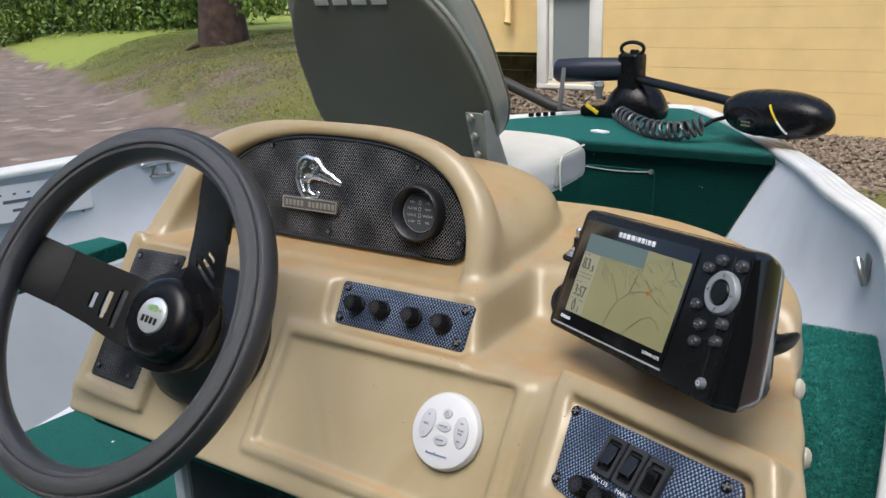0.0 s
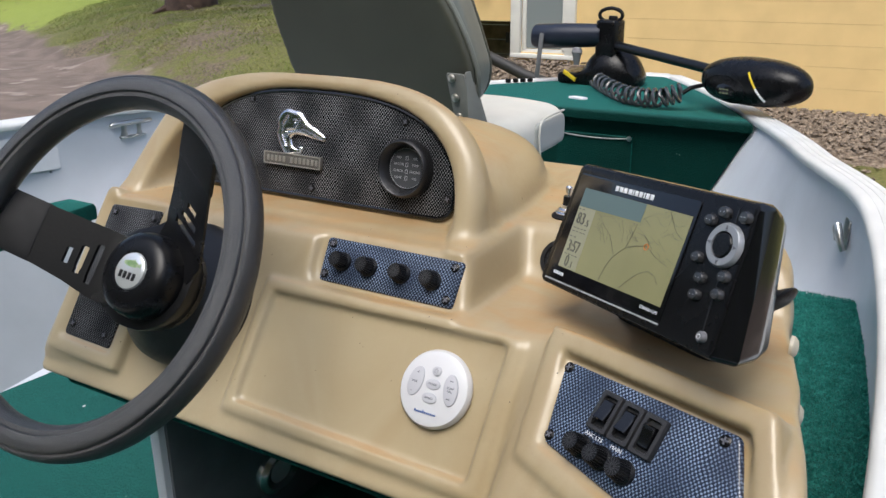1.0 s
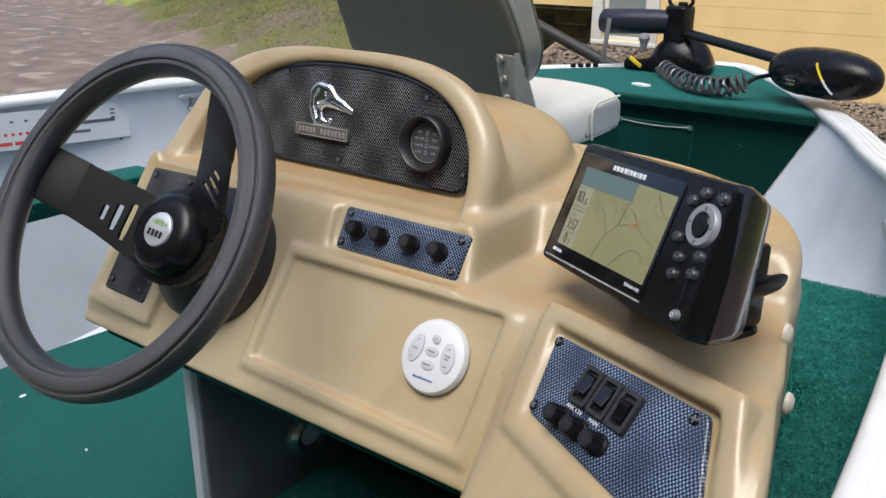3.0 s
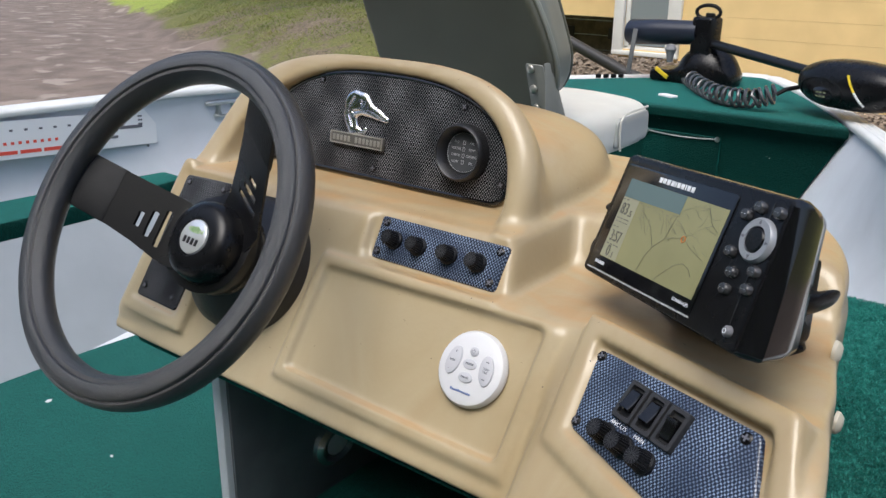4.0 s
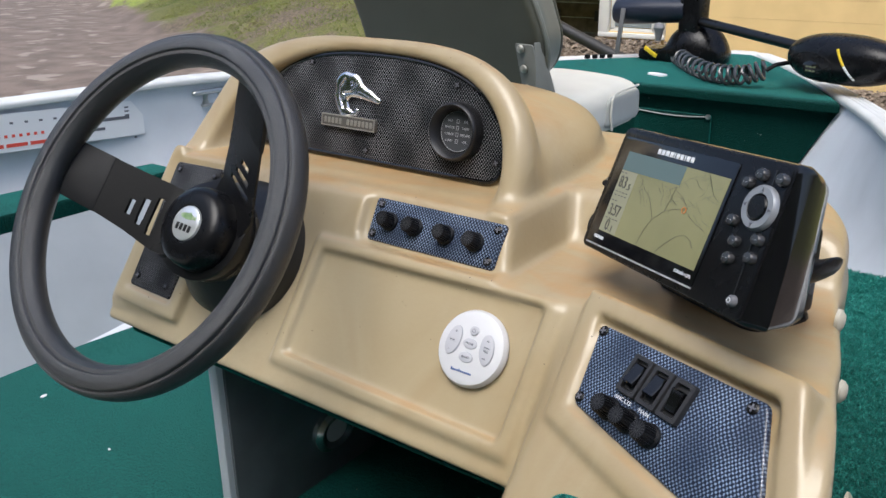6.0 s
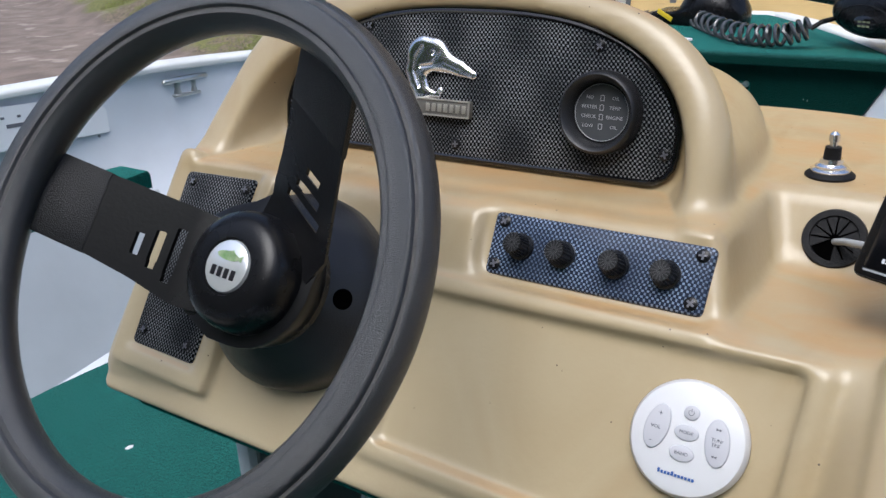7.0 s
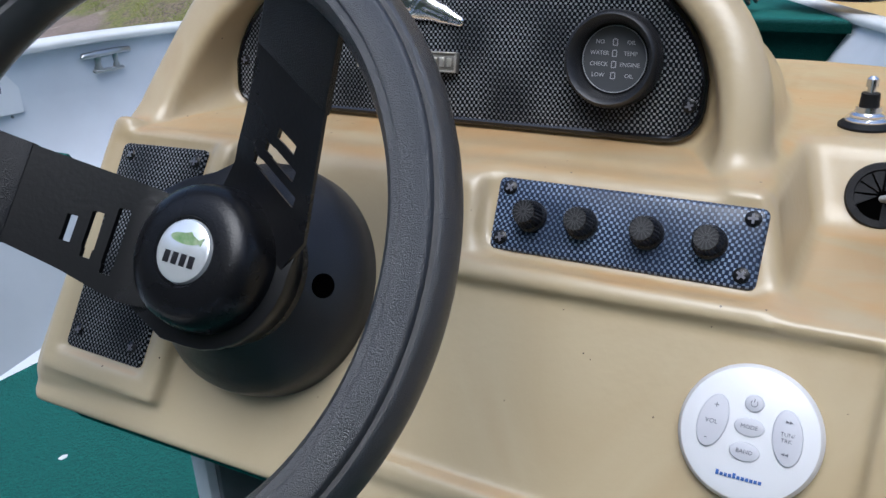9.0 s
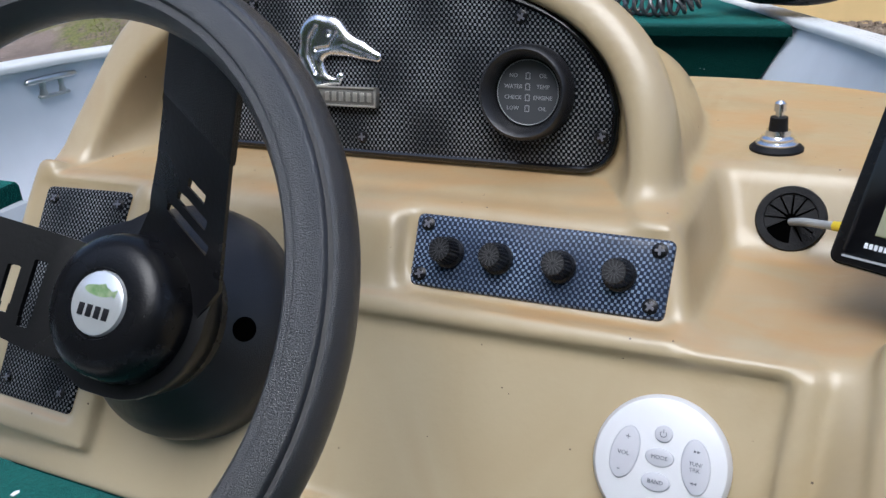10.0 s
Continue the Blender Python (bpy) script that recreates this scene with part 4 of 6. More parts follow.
BADGE = DASH @ T(-0.121, 0.047, 0.002) @ S3(1.40, 1.10, 1.2)
badge = thing("bird_badge", "chrome bird-head badge on a pewter name bar", "badge", m=BADGE)
solid_ob("bird_head", badge_field, (-0.034, -0.032, -0.002), (0.040, 0.036, 0.016), 0.0008, M_CHROME, badge)
part("name_bar", rbox(0.062, 0.0135, 0.005, 0.0012, m=T(0.0, -0.0245, 0.0022)), M_PEWTER_DARK, badge, "pewter bar with worn raised lettering")
bars = [rbox(0.0026, 0.0062, 0.0010, 0.0002, m=T(-0.026 + 0.0044 * i, -0.0245, 0.0050)) for i in range(13) if i != 5]
part("raised_letters", merge(*bars), M_PEWTER, badge)
part("bar_rim", merge(rbox(0.062, 0.0012, 0.0012, 0.0003, m=T(0, -0.0184, 0.0050)), rbox(0.062, 0.0012, 0.0012, 0.0003, m=T(0, -0.0306, 0.0050)), rbox(0.0012, 0.0134, 0.0012, 0.0003, m=T(-0.0304, -0.0245, 0.0050)), rbox(0.0012, 0.0134, 0.0012, 0.0003, m=T(0.0304, -0.0245, 0.0050))), M_PEWTER, badge)

# stereo remote
REM = FACE @ T(0.1700, SZ(1.3022), -0.003)
remote = thing("stereo_remote", "round white stereo remote with grey rubber buttons", "remote control", m=REM)
part("case", lathe([(0, 0), (0.0355, 0), (0.0372, 0.003), (0.0372, 0.0065), (0.0350, 0.0105), (0.030, 0.0122), (0, 0.0130)], 56), M_WHITE, remote)


def pill(cx, cy, rx, ry, rot=0.0):
    pts = [(rx * math.cos(2 * math.pi * k / 28), ry * math.sin(2 * math.pi * k / 28)) for k in range(28)]
    return prism(pts, 0.0022, 0.001, m=T(cx, cy, 0.0120) @ R(rot))


for nm, cx, cy, rx, ry, rot in (("volume_key", -0.0187, 0.0030, 0.0076, 0.0146, -9), ("tuning_key", 0.0191, 0.0024, 0.0076, 0.0146, 9), ("power_key", 0.0005, 0.0163, 0.0048, 0.0046, 0),
                                ("mode_key", 0.0000, 0.0036, 0.0077, 0.0050, 0), ("band_key", -0.0003, -0.0095, 0.0077, 0.0050, 0)):
    part(nm, pill(cx, cy, rx, ry, rot), M_GREYBTN, remote)
zt = 0.01435
ring = tube([(0.0005 + 0.0017 * math.cos(radians(a)), 0.0163 + 0.0017 * math.sin(radians(a)), zt) for a in range(130, 411, 20)], 0.0002, 5)
part("writing", merge(text_bm("VOL", 0.0034, T(-0.0192, 0.0024, zt)), text_bm("+", 0.0052, T(-0.0178, 0.0112, zt)), text_bm("-", 0.0052, T(-0.0206, -0.0062, zt)), text_bm("MODE", 0.0031, T(0.0000, 0.0036, zt)),
                      text_bm("BAND", 0.0031, T(-0.0003, -0.0095, zt)), text_bm("TUN/", 0.0030, T(0.0190, 0.0040, zt)), text_bm("TRK", 0.0030, T(0.0188, 0.0008, zt)),
                      *[prism([(-0.0009, 0.0008), (0.0009, 0), (-0.0009, -0.0008)], 0.0003, m=T(0.0181 + dx, yy, zt) @ R(a)) for yy, a in ((0.0106, 0), (-0.0060, 180)) for dx in (0, 0.0018)],
                      ring, rbox(0.0004, 0.0020, 0.0003, 0, m=T(0.0005, 0.0178, zt))), M_INKGREY, remote)
part("maker_mark", merge(*[rbox(0.0016, 0.0027 if i in (0, 4) else 0.0018, 0.0003, 0.0001, m=T(-0.0118 + 0.00215 * i, -0.0235 + (0.0005 if i in (0, 4) else 0), 0.0128) @ Matrix.Shear("XY", 4, (0.3, 0))) for i in range(11)]), M_INKBLUE, remote, "blue script brand mark")

# antenna button and cable grommet
ANT = T(0.196, 0.172, 1.4115)
ant = thing("antenna_mount", "small chrome antenna stud on a black base", "antenna mount", m=ANT)
part("base", lathe([(0, 0), (0.0185, 0), (0.0185, 0.0022), (0.015, 0.005), (0, 0.005)], 32), M_RUBBER, ant)
part("flange", lathe([(0, 0.005), (0.0145, 0.005), (0.0147, 0.0062), (0.0132, 0.0072), (0.0115, 0.0076), (0.0117, 0.0095), (0.0100, 0.0106), (0.0086, 0.0110), (0.0082, 0.015), (0, 0.015)], 32), M_CHROME, ant)
part("collar", lathe([(0, 0.015), (0.0066, 0.015), (0.0060, 0.024), (0, 0.024)], 24), M_RUBBER, ant)
part("stud", lathe([(0, 0.024), (0.0028, 0.024), (0.0028, 0.028), (0.004, 0.0285), (0.004, 0.034), (0.0015, 0.036), (0, 0.036)], 18), M_CHROME, ant)
WN = Vector((0, -0.85, 0.527))
GRO = frame_m((0.2135, 0.1135, 1.382), (1, 0, 0), WN)
grom = thing("cable_grommet", "black rubber cable grommet with slit leaves", "grommet", m=GRO)
part("rim", lathe([(0.0165, 0.001), (0.017, 0.004), (0.0215, 0.004), (0.0225, 0.0015), (0.0225, 0), (0.016, 0)], 40), M_RUBBER, grom)
for k in range(12):
    if k in (7, 8):
        continue
    a0, a1 = 2 * math.pi * (k + 0.06) / 12, 2 * math.pi * (k + 0.94) / 12
    part("leaf", prism([(0.003 * math.cos((a0 + a1) / 2), 0.003 * math.sin((a0 + a1) / 2)), (0.0172 * math.cos(a0), 0.0172 * math.sin(a0)), (0.0172 * math.cos(a1), 0.0172 * math.sin(a1))], 0.0012, z0=0.0012), M_RUBBER, grom)
# black disc behind the leaves; the opening's shade is its colour
part("dark_hole_disc", lathe([(0, 0.0006), (0.017, 0.0006), (0.017, 0)], 24), mat("hole_shade", (0.001, 0.001, 0.001), 0.9, spec=0.0), grom)
cab = [Vector((0.2135, 0.1135, 1.380)), Vector((0.222, 0.098, 1.387)), Vector((0.240, 0.080, 1.393)), Vector((0.265, 0.062, 1.400)), Vector((0.30, 0.058, 1.404))]
cable = tagged(mesh_ob("power_cable", tube(cab, 0.0026, 10), mat("grey_cable", (0.35, 0.36, 0.36), 0.5)), "grey power cable with a yellow tag", "cable")
part("tag", tube([cab[2], cab[2].lerp(cab[3], 0.3)], 0.0031, 10), M_YELLOW, cable)
for p in ((0.455, 0.050, 1.366), (0.468, 0.036, 1.310), (0.478, 0.106, 1.161)):
    tagged(mesh_ob("bolt_cap", lathe([(0.010, 0), (0.0095, 0.003), (0.006, 0.006), (0, 0.007)], 20, T(*p) @ R(90, "Y")), mat("cream_plastic", (0.50, 0.46, 0.36), 0.45)), "cream domed bolt cap on the console side", "bolt cap", "bolt caps on the console")

# ---- sonar unit ----
GU = Vector((0.832, -0.531, 0.161)) - 0.085 * Vector((0.068, 0.385, 0.921))
GV = Vector((0.068, 0.385, 0.921))
GNN = GU.cross(GV).normalized()
GPS = frame_m((0.335, -0.016, 1.501), GU, GNN)
GPS = GPS @ T(0.0105, -0.042, 0)                       # middle of the face
gps = thing("sonar_unit", "black sonar and chart plotter with a lit screen", "fish finder", m=GPS)


def gps_body():
    rings = []
    for z, lb, lt, rb, rt, yb, yt, r in ((-0.054, -0.095, -0.083, 0.110, 0.090, -0.045, 0.049, 0.010), (-0.050, -0.098, -0.086, 0.118, 0.096, -0.047, 0.0530, 0.010), (-0.034, -0.104, -0.092, 0.125, 0.106, -0.052, 0.0560, 0.008),
                                        (-0.013, -0.1110, -0.0995, 0.1295, 0.1165, -0.0562, 0.0585, 0.006), (-0.004, -0.1125, -0.1015, 0.1205, 0.1163, -0.0570, 0.0575, 0.006), (-0.001, -0.1115, -0.1010, 0.1165, 0.1155, -0.0562, 0.0565, 0.006)):
        rings.append([(x, y, z) for x, y in round_poly([(lb, yb), (rb, yb), (rt, yt), (lt, yt)], r, 5)])
    return loft(rings)


part("housing", gps_body(), M_BLACKG, gps)
part("front_frame", prism(round_poly([(-0.1105, -0.0555), (0.1155, -0.0555), (0.1148, 0.0560), (-0.1005, 0.0555)], 0.006, 5), 0.003, 0.0016, z0=-0.002), M_BLACK, gps)
part("window_bezel", prism(round_poly([(-0.1030, -0.0500), (0.0580, -0.0477), (0.0630, 0.0485), (-0.0940, 0.0487)], 0.003, 3), 0.0012, 0.0004, z0=0.0008), M_BLACKG, gps)
part("key_seam", merge(rbox(0.0012, 0.100, 0.0008, 0, m=T(0.1010, 0.0, 0.0012) @ R(2))), mat("seam_grey", (0.012, 0.012, 0.012), 0.3), gps)
# reflection on the window's lower edge, painted as a bright bar
part("lower_line", rbox(0.160, 0.0012, 0.0008, 0, m=T(-0.0225, -0.0500, 0.0014) @ R(0.9)), mat("edge_reflection", (0.42, 0.42, 0.43), 0.3), gps)
SCR = [(-0.0873, -0.0375), (0.0548, -0.0360), (0.0588, 0.0360), (-0.0817, 0.0362)]
M_LCD = mat("lcd_land", (0.27, 0.255, 0.125), 0.22, vary=0.15, scale=12, emit=0.05)
M_LCDSKY = mat("lcd_blue", (0.11, 0.155, 0.15), 0.25, emit=0.05)
M_LCDGREY = mat("lcd_grey", (0.31, 0.30, 0.20), 0.25, emit=0.05)
M_LCDINK = mat("lcd_ink", (0.07, 0.065, 0.05), 0.4)
screen = part("screen", prism(SCR, 0.0003, z0=0.0020), M_LCD, gps, "lit chart screen in olive and blue")
part("sky_band", prism([(-0.0830, 0.0193), (0.0034, 0.0205), (0.0047, 0.0360), (-0.0817, 0.0362)], 0.0001, z0=0.0024), M_LCDSKY, screen)
part("data_column", prism([(-0.0872, -0.0370), (-0.0605, -0.0368), (-0.0575, 0.0193), (-0.0830, 0.0193)], 0.0001, z0=0.0024), M_LCDGREY, screen)
part("digits", merge(text_bm("83", 0.0150, T(-0.0745, 0.0085, 0.0027) @ S3(0.85, 1, 1)), text_bm(".5", 0.0080, T(-0.0645, 0.0060, 0.0027)), text_bm("3:57", 0.0145, T(-0.0730, -0.0170, 0.0027) @ S3(0.72, 1, 1)), text_bm("0", 0.0150, T(-0.0765, -0.0310, 0.0027) @ S3(0.85, 1, 1)), text_bm(".1", 0.0080, T(-0.0695, -0.0330, 0.0027))), M_LCDINK, screen)
part("small_print", merge(*[rbox(w_ * 0.8, 0.0008, 0.0002, 0, m=T(xx + dx, yy, 0.0027)) for yy, w_, xx in ((0.0172, 0.0040, -0.0805), (0.0000, 0.0040, -0.0800), (-0.0032, 0.0040, -0.0800), (-0.0082, 0.0040, -0.0810), (-0.0245, 0.0040, -0.0815)) for dx in ((0, 0.0055) if yy in (0.0172, -0.0082) else (0, 0.0055, 0.0110, 0.0160))]), M_LCDINK, screen)
rnd = random.Random(4)
CHART = [[(-0.026, -0.036), (-0.022, -0.022), (-0.016, -0.012), (-0.004, -0.002), (-0.001, 0.010), (0.001, 0.019)],
         [(0.001, -0.036), (0.010, -0.027), (0.020, -0.018), (0.030, -0.014), (0.039, -0.016), (0.044, -0.021)],
         [(0.034, 0.036), (0.040, 0.028), (0.047, 0.021), (0.056, 0.017)],
         [(-0.004, -0.002), (0.008, 0.002), (0.020, 0.004), (0.034, -0.002), (0.050, -0.006)],
         [(-0.030, 0.004), (-0.024, -0.002), (-0.016, -0.012)]]
lines = [tube([(x, y, 0.0026) for x, y in run], 0.00013, 4) for run in CHART]
for k in range(46):
    # close contour lines near the shore
    x, y = (rnd.uniform(-0.052, -0.010), rnd.uniform(0.006, 0.018)) if k < 20 else (rnd.uniform(0.006, 0.050), rnd.uniform(0.000, 0.033))
    a = rnd.choice((-0.35, 2.8)) + rnd.uniform(-0.5, 0.5)
    pts = [(x, y, 0.0026)]
    for j in range(rnd.randint(3, 6)):
        a += rnd.uniform(-0.5, 0.5)
        x, y = x + 0.0034 * math.cos(a), y + 0.0034 * math.sin(a)
        x, y = min(max(x, -0.056), 0.054), min(max(y, -0.034), 0.034 if x > 0.006 else 0.0185)
        pts.append((x, y, 0.0026))
    lines.append(tube(pts, 0.00008, 4))
part("chart_line", merge(*lines), M_LCDINK, screen)
part("marker_ring", tube([(0.0195 + 0.0024 * math.cos(2 * math.pi * k / 16), 0.0035 + 0.0024 * math.sin(2 * math.pi * k / 16), 0.0027) for k in range(16)], 0.0003, 5, closed=True), mat("lcd_orange", (0.7, 0.2, 0.03), 0.4), screen)
part("maker_mark", merge(*[rbox(0.0048 if i in (2, 3) else 0.0015 if i in (4, 7) else 0.0042, 0.0044, 0.0004, 0.0001, m=T(x, 0.0422, 0.0021)) for i, x in enumerate((-0.0385, -0.0330, -0.0270, -0.0207, -0.0164, -0.0122, -0.0066, -0.0022, 0.0020, 0.0076))]), M_INKWHITE, gps, "white brand lettering shown as bars")
part("model_mark", merge(*[rbox(0.0019, 0.0028, 0.0003, 0, m=T(-0.0905 + 0.0027 * i, -0.0435, 0.0021)) for i in range(6)]), M_INKWHITE, gps)
part("sonar_mark", text_bm("SONAR+GPS", 0.0038, T(0.0430, -0.0415, 0.0021)), M_INKWHITE, gps)
part("rocker_ring", lathe([(0.0100, 0.002), (0.0104, 0.0052), (0.0155, 0.0052), (0.0172, 0.003), (0.0172, 0)], 40, T(0.0975, 0.0222, 0.0) @ S3(0.95, 0.95, 1)), mat("silver_ring", (0.30, 0.31, 0.33), 0.35, metal=0.3), gps, "silver four-way ring")
part("ring_centre", lathe([(0, 0.0060), (0.0085, 0.0058), (0.0100, 0.004), (0.0100, 0)], 32, T(0.0975, 0.0222, 0.0) @ S3(0.95, 0.95, 1)), M_BLACK, gps)
part("arrows", merge(*[prism([(0.0016, 0), (-0.0016, 0.0012), (-0.0016, -0.0012)], 0.0004, m=T(0.0975, 0.0222, 0.0053) @ R(a) @ T(0.0128, 0)) for a in (0, 90, 180, 270)]), M_INKGREY, gps)
for x, y in ((0.0882, 0.0446), (0.0773, 0.0370), (0.1083, 0.0443), (0.0756, 0.0086), (0.0850, -0.0048), (0.1062, 0.0011), (0.0847, -0.0176), (0.1054, -0.0120)):
    k = part("key", lathe([(0, 0.0052), (0.0035, 0.0048), (0.0048, 0.003), (0.0050, 0)], 24, T(x, y, 0.0005) @ S3(1.12, 0.98, 1)), M_KEY, gps)
    part("key_mark", rbox(0.0036, 0.0006, 0.0003, 0, m=T(x, y, 0.0054)), M_INKWHITE, k)
part("power_key", lathe([(0, 0.0050), (0.0030, 0.0046), (0.0042, 0.003), (0.0044, 0)], 24, T(0.1039, -0.0437, 0.0005)), mat("grey_key", (0.14, 0.14, 0.15), 0.3), gps, "grey power key")
part("power_ring", tube([(0.1039 + 0.0016 * math.cos(a), -0.0437 + 0.0016 * math.sin(a), 0.0053) for a in (2 * math.pi * k / 16 for k in range(16))], 0.0003, 5, closed=True), M_INKWHITE, gps)
# tilt bracket and knob
KNOB_AT = T(0.006, 0, 0.012)
bracket = thing("unit_bracket", "black plastic tilt bracket screwed to the console shelf", "bracket", m=T(0.370, 0.044, 1.358) @ R(-27))
part("foot", prism(round_poly([(-0.066, -0.036), (0.062, -0.036), (0.062, 0.036), (-0.066, 0.036)], 0.022, 5), 0.012, 0.004), M_BLACK, bracket)
part("cradle", loft([[(x, y, z) for x, y in round_poly([(-w, -0.030), (w, -0.030), (w, 0.034), (-w, 0.034)], 0.010, 3)] for z, w in ((0.010, 0.050), (0.025, 0.046), (0.045, 0.050), (0.060, 0.056))]), M_BLACK, bracket)
for sx in (-1, 1):
    part("arm", rbox(0.010, 0.052, 0.075, 0.005, m=T(sx * 0.054, 0.006, 0.050)), M_BLACK, bracket)
KN = [[Vector((x, hy * c, z + hz * s_)) for c, s_ in ((math.cos(a), math.sin(a)) for a in (2 * math.pi * k / 14 for k in range(14)))] for x, z, hy, hz in ((0.058, 0.050, 0.010, 0.008), (0.064, 0.048, 0.017, 0.010), (0.074, 0.050, 0.020, 0.0095), (0.083, 0.056, 0.018, 0.0085), (0.0885, 0.061, 0.012, 0.0060), (0.090, 0.063, 0.006, 0.003))]
part("tilt_knob", loft([[KNOB_AT @ v for v in ring] for ring in KN]), M_KNOB, bracket)

# ---- steering wheel ----
WC, WNN = Vector((-0.1339, -0.1952, 1.4189)), Vector((0.058, -0.827, 0.5606)).normalized()
WHEEL = frame_m(WC, (1, 0.13, 0), WNN)                 # x to starboard, y up the wheel, z to the helmsman
wheel = thing("steering_wheel", "black two-spoke boat steering wheel with a padded rim", "steering wheel", m=WHEEL)
RR, RT = 0.1722, 0.0163
rings = []
NS, NT = 128, 56
for i in range(NS):
    a = 2 * math.pi * i / NS
    ring = []
    for j in range(NT):
        b = 2 * math.pi * j / NT
        t = RT * (1 + 0.035 * math.cos(b) ** 2)
        # stitched seam grooves on the inside and face
        for gb in (2.05, 0.9):
            db = (b - gb + math.pi) % (2 * math.pi) - math.pi
            t -= 0.0017 * math.exp(-(db / 0.075) ** 2) - 0.0005 * math.exp(-((abs(db) - 0.20) / 0.09) ** 2)
        ring.append(((RR + t * math.cos(b)) * math.cos(a), (RR + t * math.cos(b)) * math.sin(a), t * 1.10 * math.sin(b)))
    rings.append(ring)
rings.append(rings[0])
bm = loft(rings, caps=False)
bmesh.ops.remove_doubles(bm, verts=bm.verts, dist=1e-6)
part("rim", bm, M_LEATHER, wheel, "black leather-grained rim with a stitched seam")


HUB = T(-0.0045, 0.0025)


def spoke_z(r):
    """Height of the dished spoke plate at a distance from the hub."""
    prof = ((0.030, -0.0845), (0.052, -0.0805), (0.062, -0.0730), (0.120, -0.0345), (0.165, -0.0030))
    for (r0, z0), (r1, z1) in zip(prof, prof[1:]):
        if r <= r1:
            return z0 + (r - r0) / (r1 - r0) * (z1 - z0)
    return prof[-1][1]


def spoke_edge(rows, r):
    for (r0, a0, b0), (r1, a1, b1) in zip(rows, rows[1:]):
        if r <= r1:
            t = (r - r0) / (r1 - r0)
            return a0 + t * (a1 - a0), b0 + t * (b1 - b0)
    return rows[-1][1:]


def spoke_bm(ang, rows, c):
    """Dished flat spoke from the hub to the rim, slotted three times; c is the middle of the slots."""
    bm = bmesh.new()
    rs = [0.030, 0.052, 0.0622, 0.0628, 0.0682, 0.0688, 0.0742, 0.0748, 0.0802, 0.0808, 0.0862, 0.0868, 0.0922, 0.0928, 0.105, 0.120, 0.140, 0.162]
    us = [None, -0.0217, -0.0211, -0.0152, -0.0146, -0.0088, -0.0082, 0.0082, 0.0088, 0.0146, 0.0152, 0.0211, 0.0217, None]
    grid = {}
    for lay, off in ((0, 0.0016), (1, -0.0016)):
        for i, r in enumerate(rs):
            lo, hi = spoke_edge(rows, r)
            for j, u in enumerate(us):
                y = (lo if j == 0 else hi) if u is None else c + u
                grid[lay, i, j] = bm.verts.new((r, min(max(y, lo + 0.0002 * j), hi - 0.0002 * (13 - j)), spoke_z(r) + off))
    slots = set()
    for i0, j0 in ((2, 1), (6, 3), (10, 5)):
        j1 = 12 - j0
        slots |= {(i0 + 1, j) for j in range(j0, j1)} | {(i, j) for i in (i0, i0 + 2) for j in range(j0 + 1, j1 - 1)}
    solid_cells = {(i, j) for i in range(len(rs) - 1) for j in range(len(us) - 1)} - slots
    for i, j in solid_cells:
        a = [(i, j), (i + 1, j), (i + 1, j + 1), (i, j + 1)]
        bm.faces.new([grid[0, p, q] for p, q in a])
        bm.faces.new([grid[1, p, q] for p, q in a[::-1]])
        for (p, q), (p2, q2), nb in ((a[0], a[1], (i, j - 1)), (a[1], a[2], (i + 1, j)), (a[2], a[3], (i, j + 1)), (a[3], a[0], (i - 1, j))):
            if nb not in solid_cells:
                bm.faces.new((grid[0, p, q], grid[1, p, q], grid[1, p2, q2], grid[0, p2, q2]))
    bmesh.ops.recalc_face_normals(bm, faces=bm.faces)
    bmesh.ops.transform(bm, matrix=HUB @ R(ang), verts=bm.verts)
    return bm


def spoke_pad_bm(ang, rows):
    rings = []
    for r in (0.119, 0.122, 0.135, 0.150, 0.164):
        lo, hi = spoke_edge(rows, r)
        z, h = spoke_z(r), 0.0032 if r > 0.12 else 0.0022
        rings.append([tuple(HUB @ R(ang) @ Vector(p)) for p in ((r, lo - 0.0006, z - h), (r, hi + 0.0006, z - h), (r, hi + 0.0006, z + h - 0.001), (r, hi - 0.001, z + h), (r, lo + 0.001, z + h), (r, lo - 0.0006, z + h - 0.001))])
    return loft(rings)


SPOKES = ((172, [(0.030, -0.030, 0.040), (0.055, -0.0335, 0.043), (0.088, -0.035, 0.033), (0.120, -0.0367, 0.0264), (0.165, -0.040, 0.021)], 0.0070),
          (52, [(0.030, -0.040, 0.030), (0.055, -0.0417, 0.0353), (0.083, -0.033, 0.037), (0.121, -0.022, 0.0435), (0.165, -0.012, 0.050)], -0.0025))
for ang, rows, c in SPOKES:
    sp_ = part("spoke", spoke_bm(ang, rows, c), M_SPOKE, wheel, "slotted satin black spoke")
    part("spoke_pad", spoke_pad_bm(ang, rows), M_PAD, sp_)
# hub plate: a disc that runs out into both spokes
hub_pts = [(0.0554 * math.cos(radians(a)), 0.0554 * math.sin(radians(a))) for a in range(-98, 4, 12)]
hub_pts += [(0.0600, 0.0165)]
hub_pts += [tuple((R(52) @ Vector((0.056, 0.035, 0))).xy), (-0.012, 0.056), (-0.034, 0.050), tuple((R(172) @ Vector((0.056, -0.0335, 0))).xy)]
hub_pts += [tuple((R(172) @ Vector((0.0506, 0.0440, 0))).xy), tuple((R(172) @ Vector((0.020, 0.0555, 0))).xy)]
part("hub_plate", prism(hub_pts, 0.0034, 0.0012, z0=-0.0868, m=HUB), M_SPOKE, wheel)
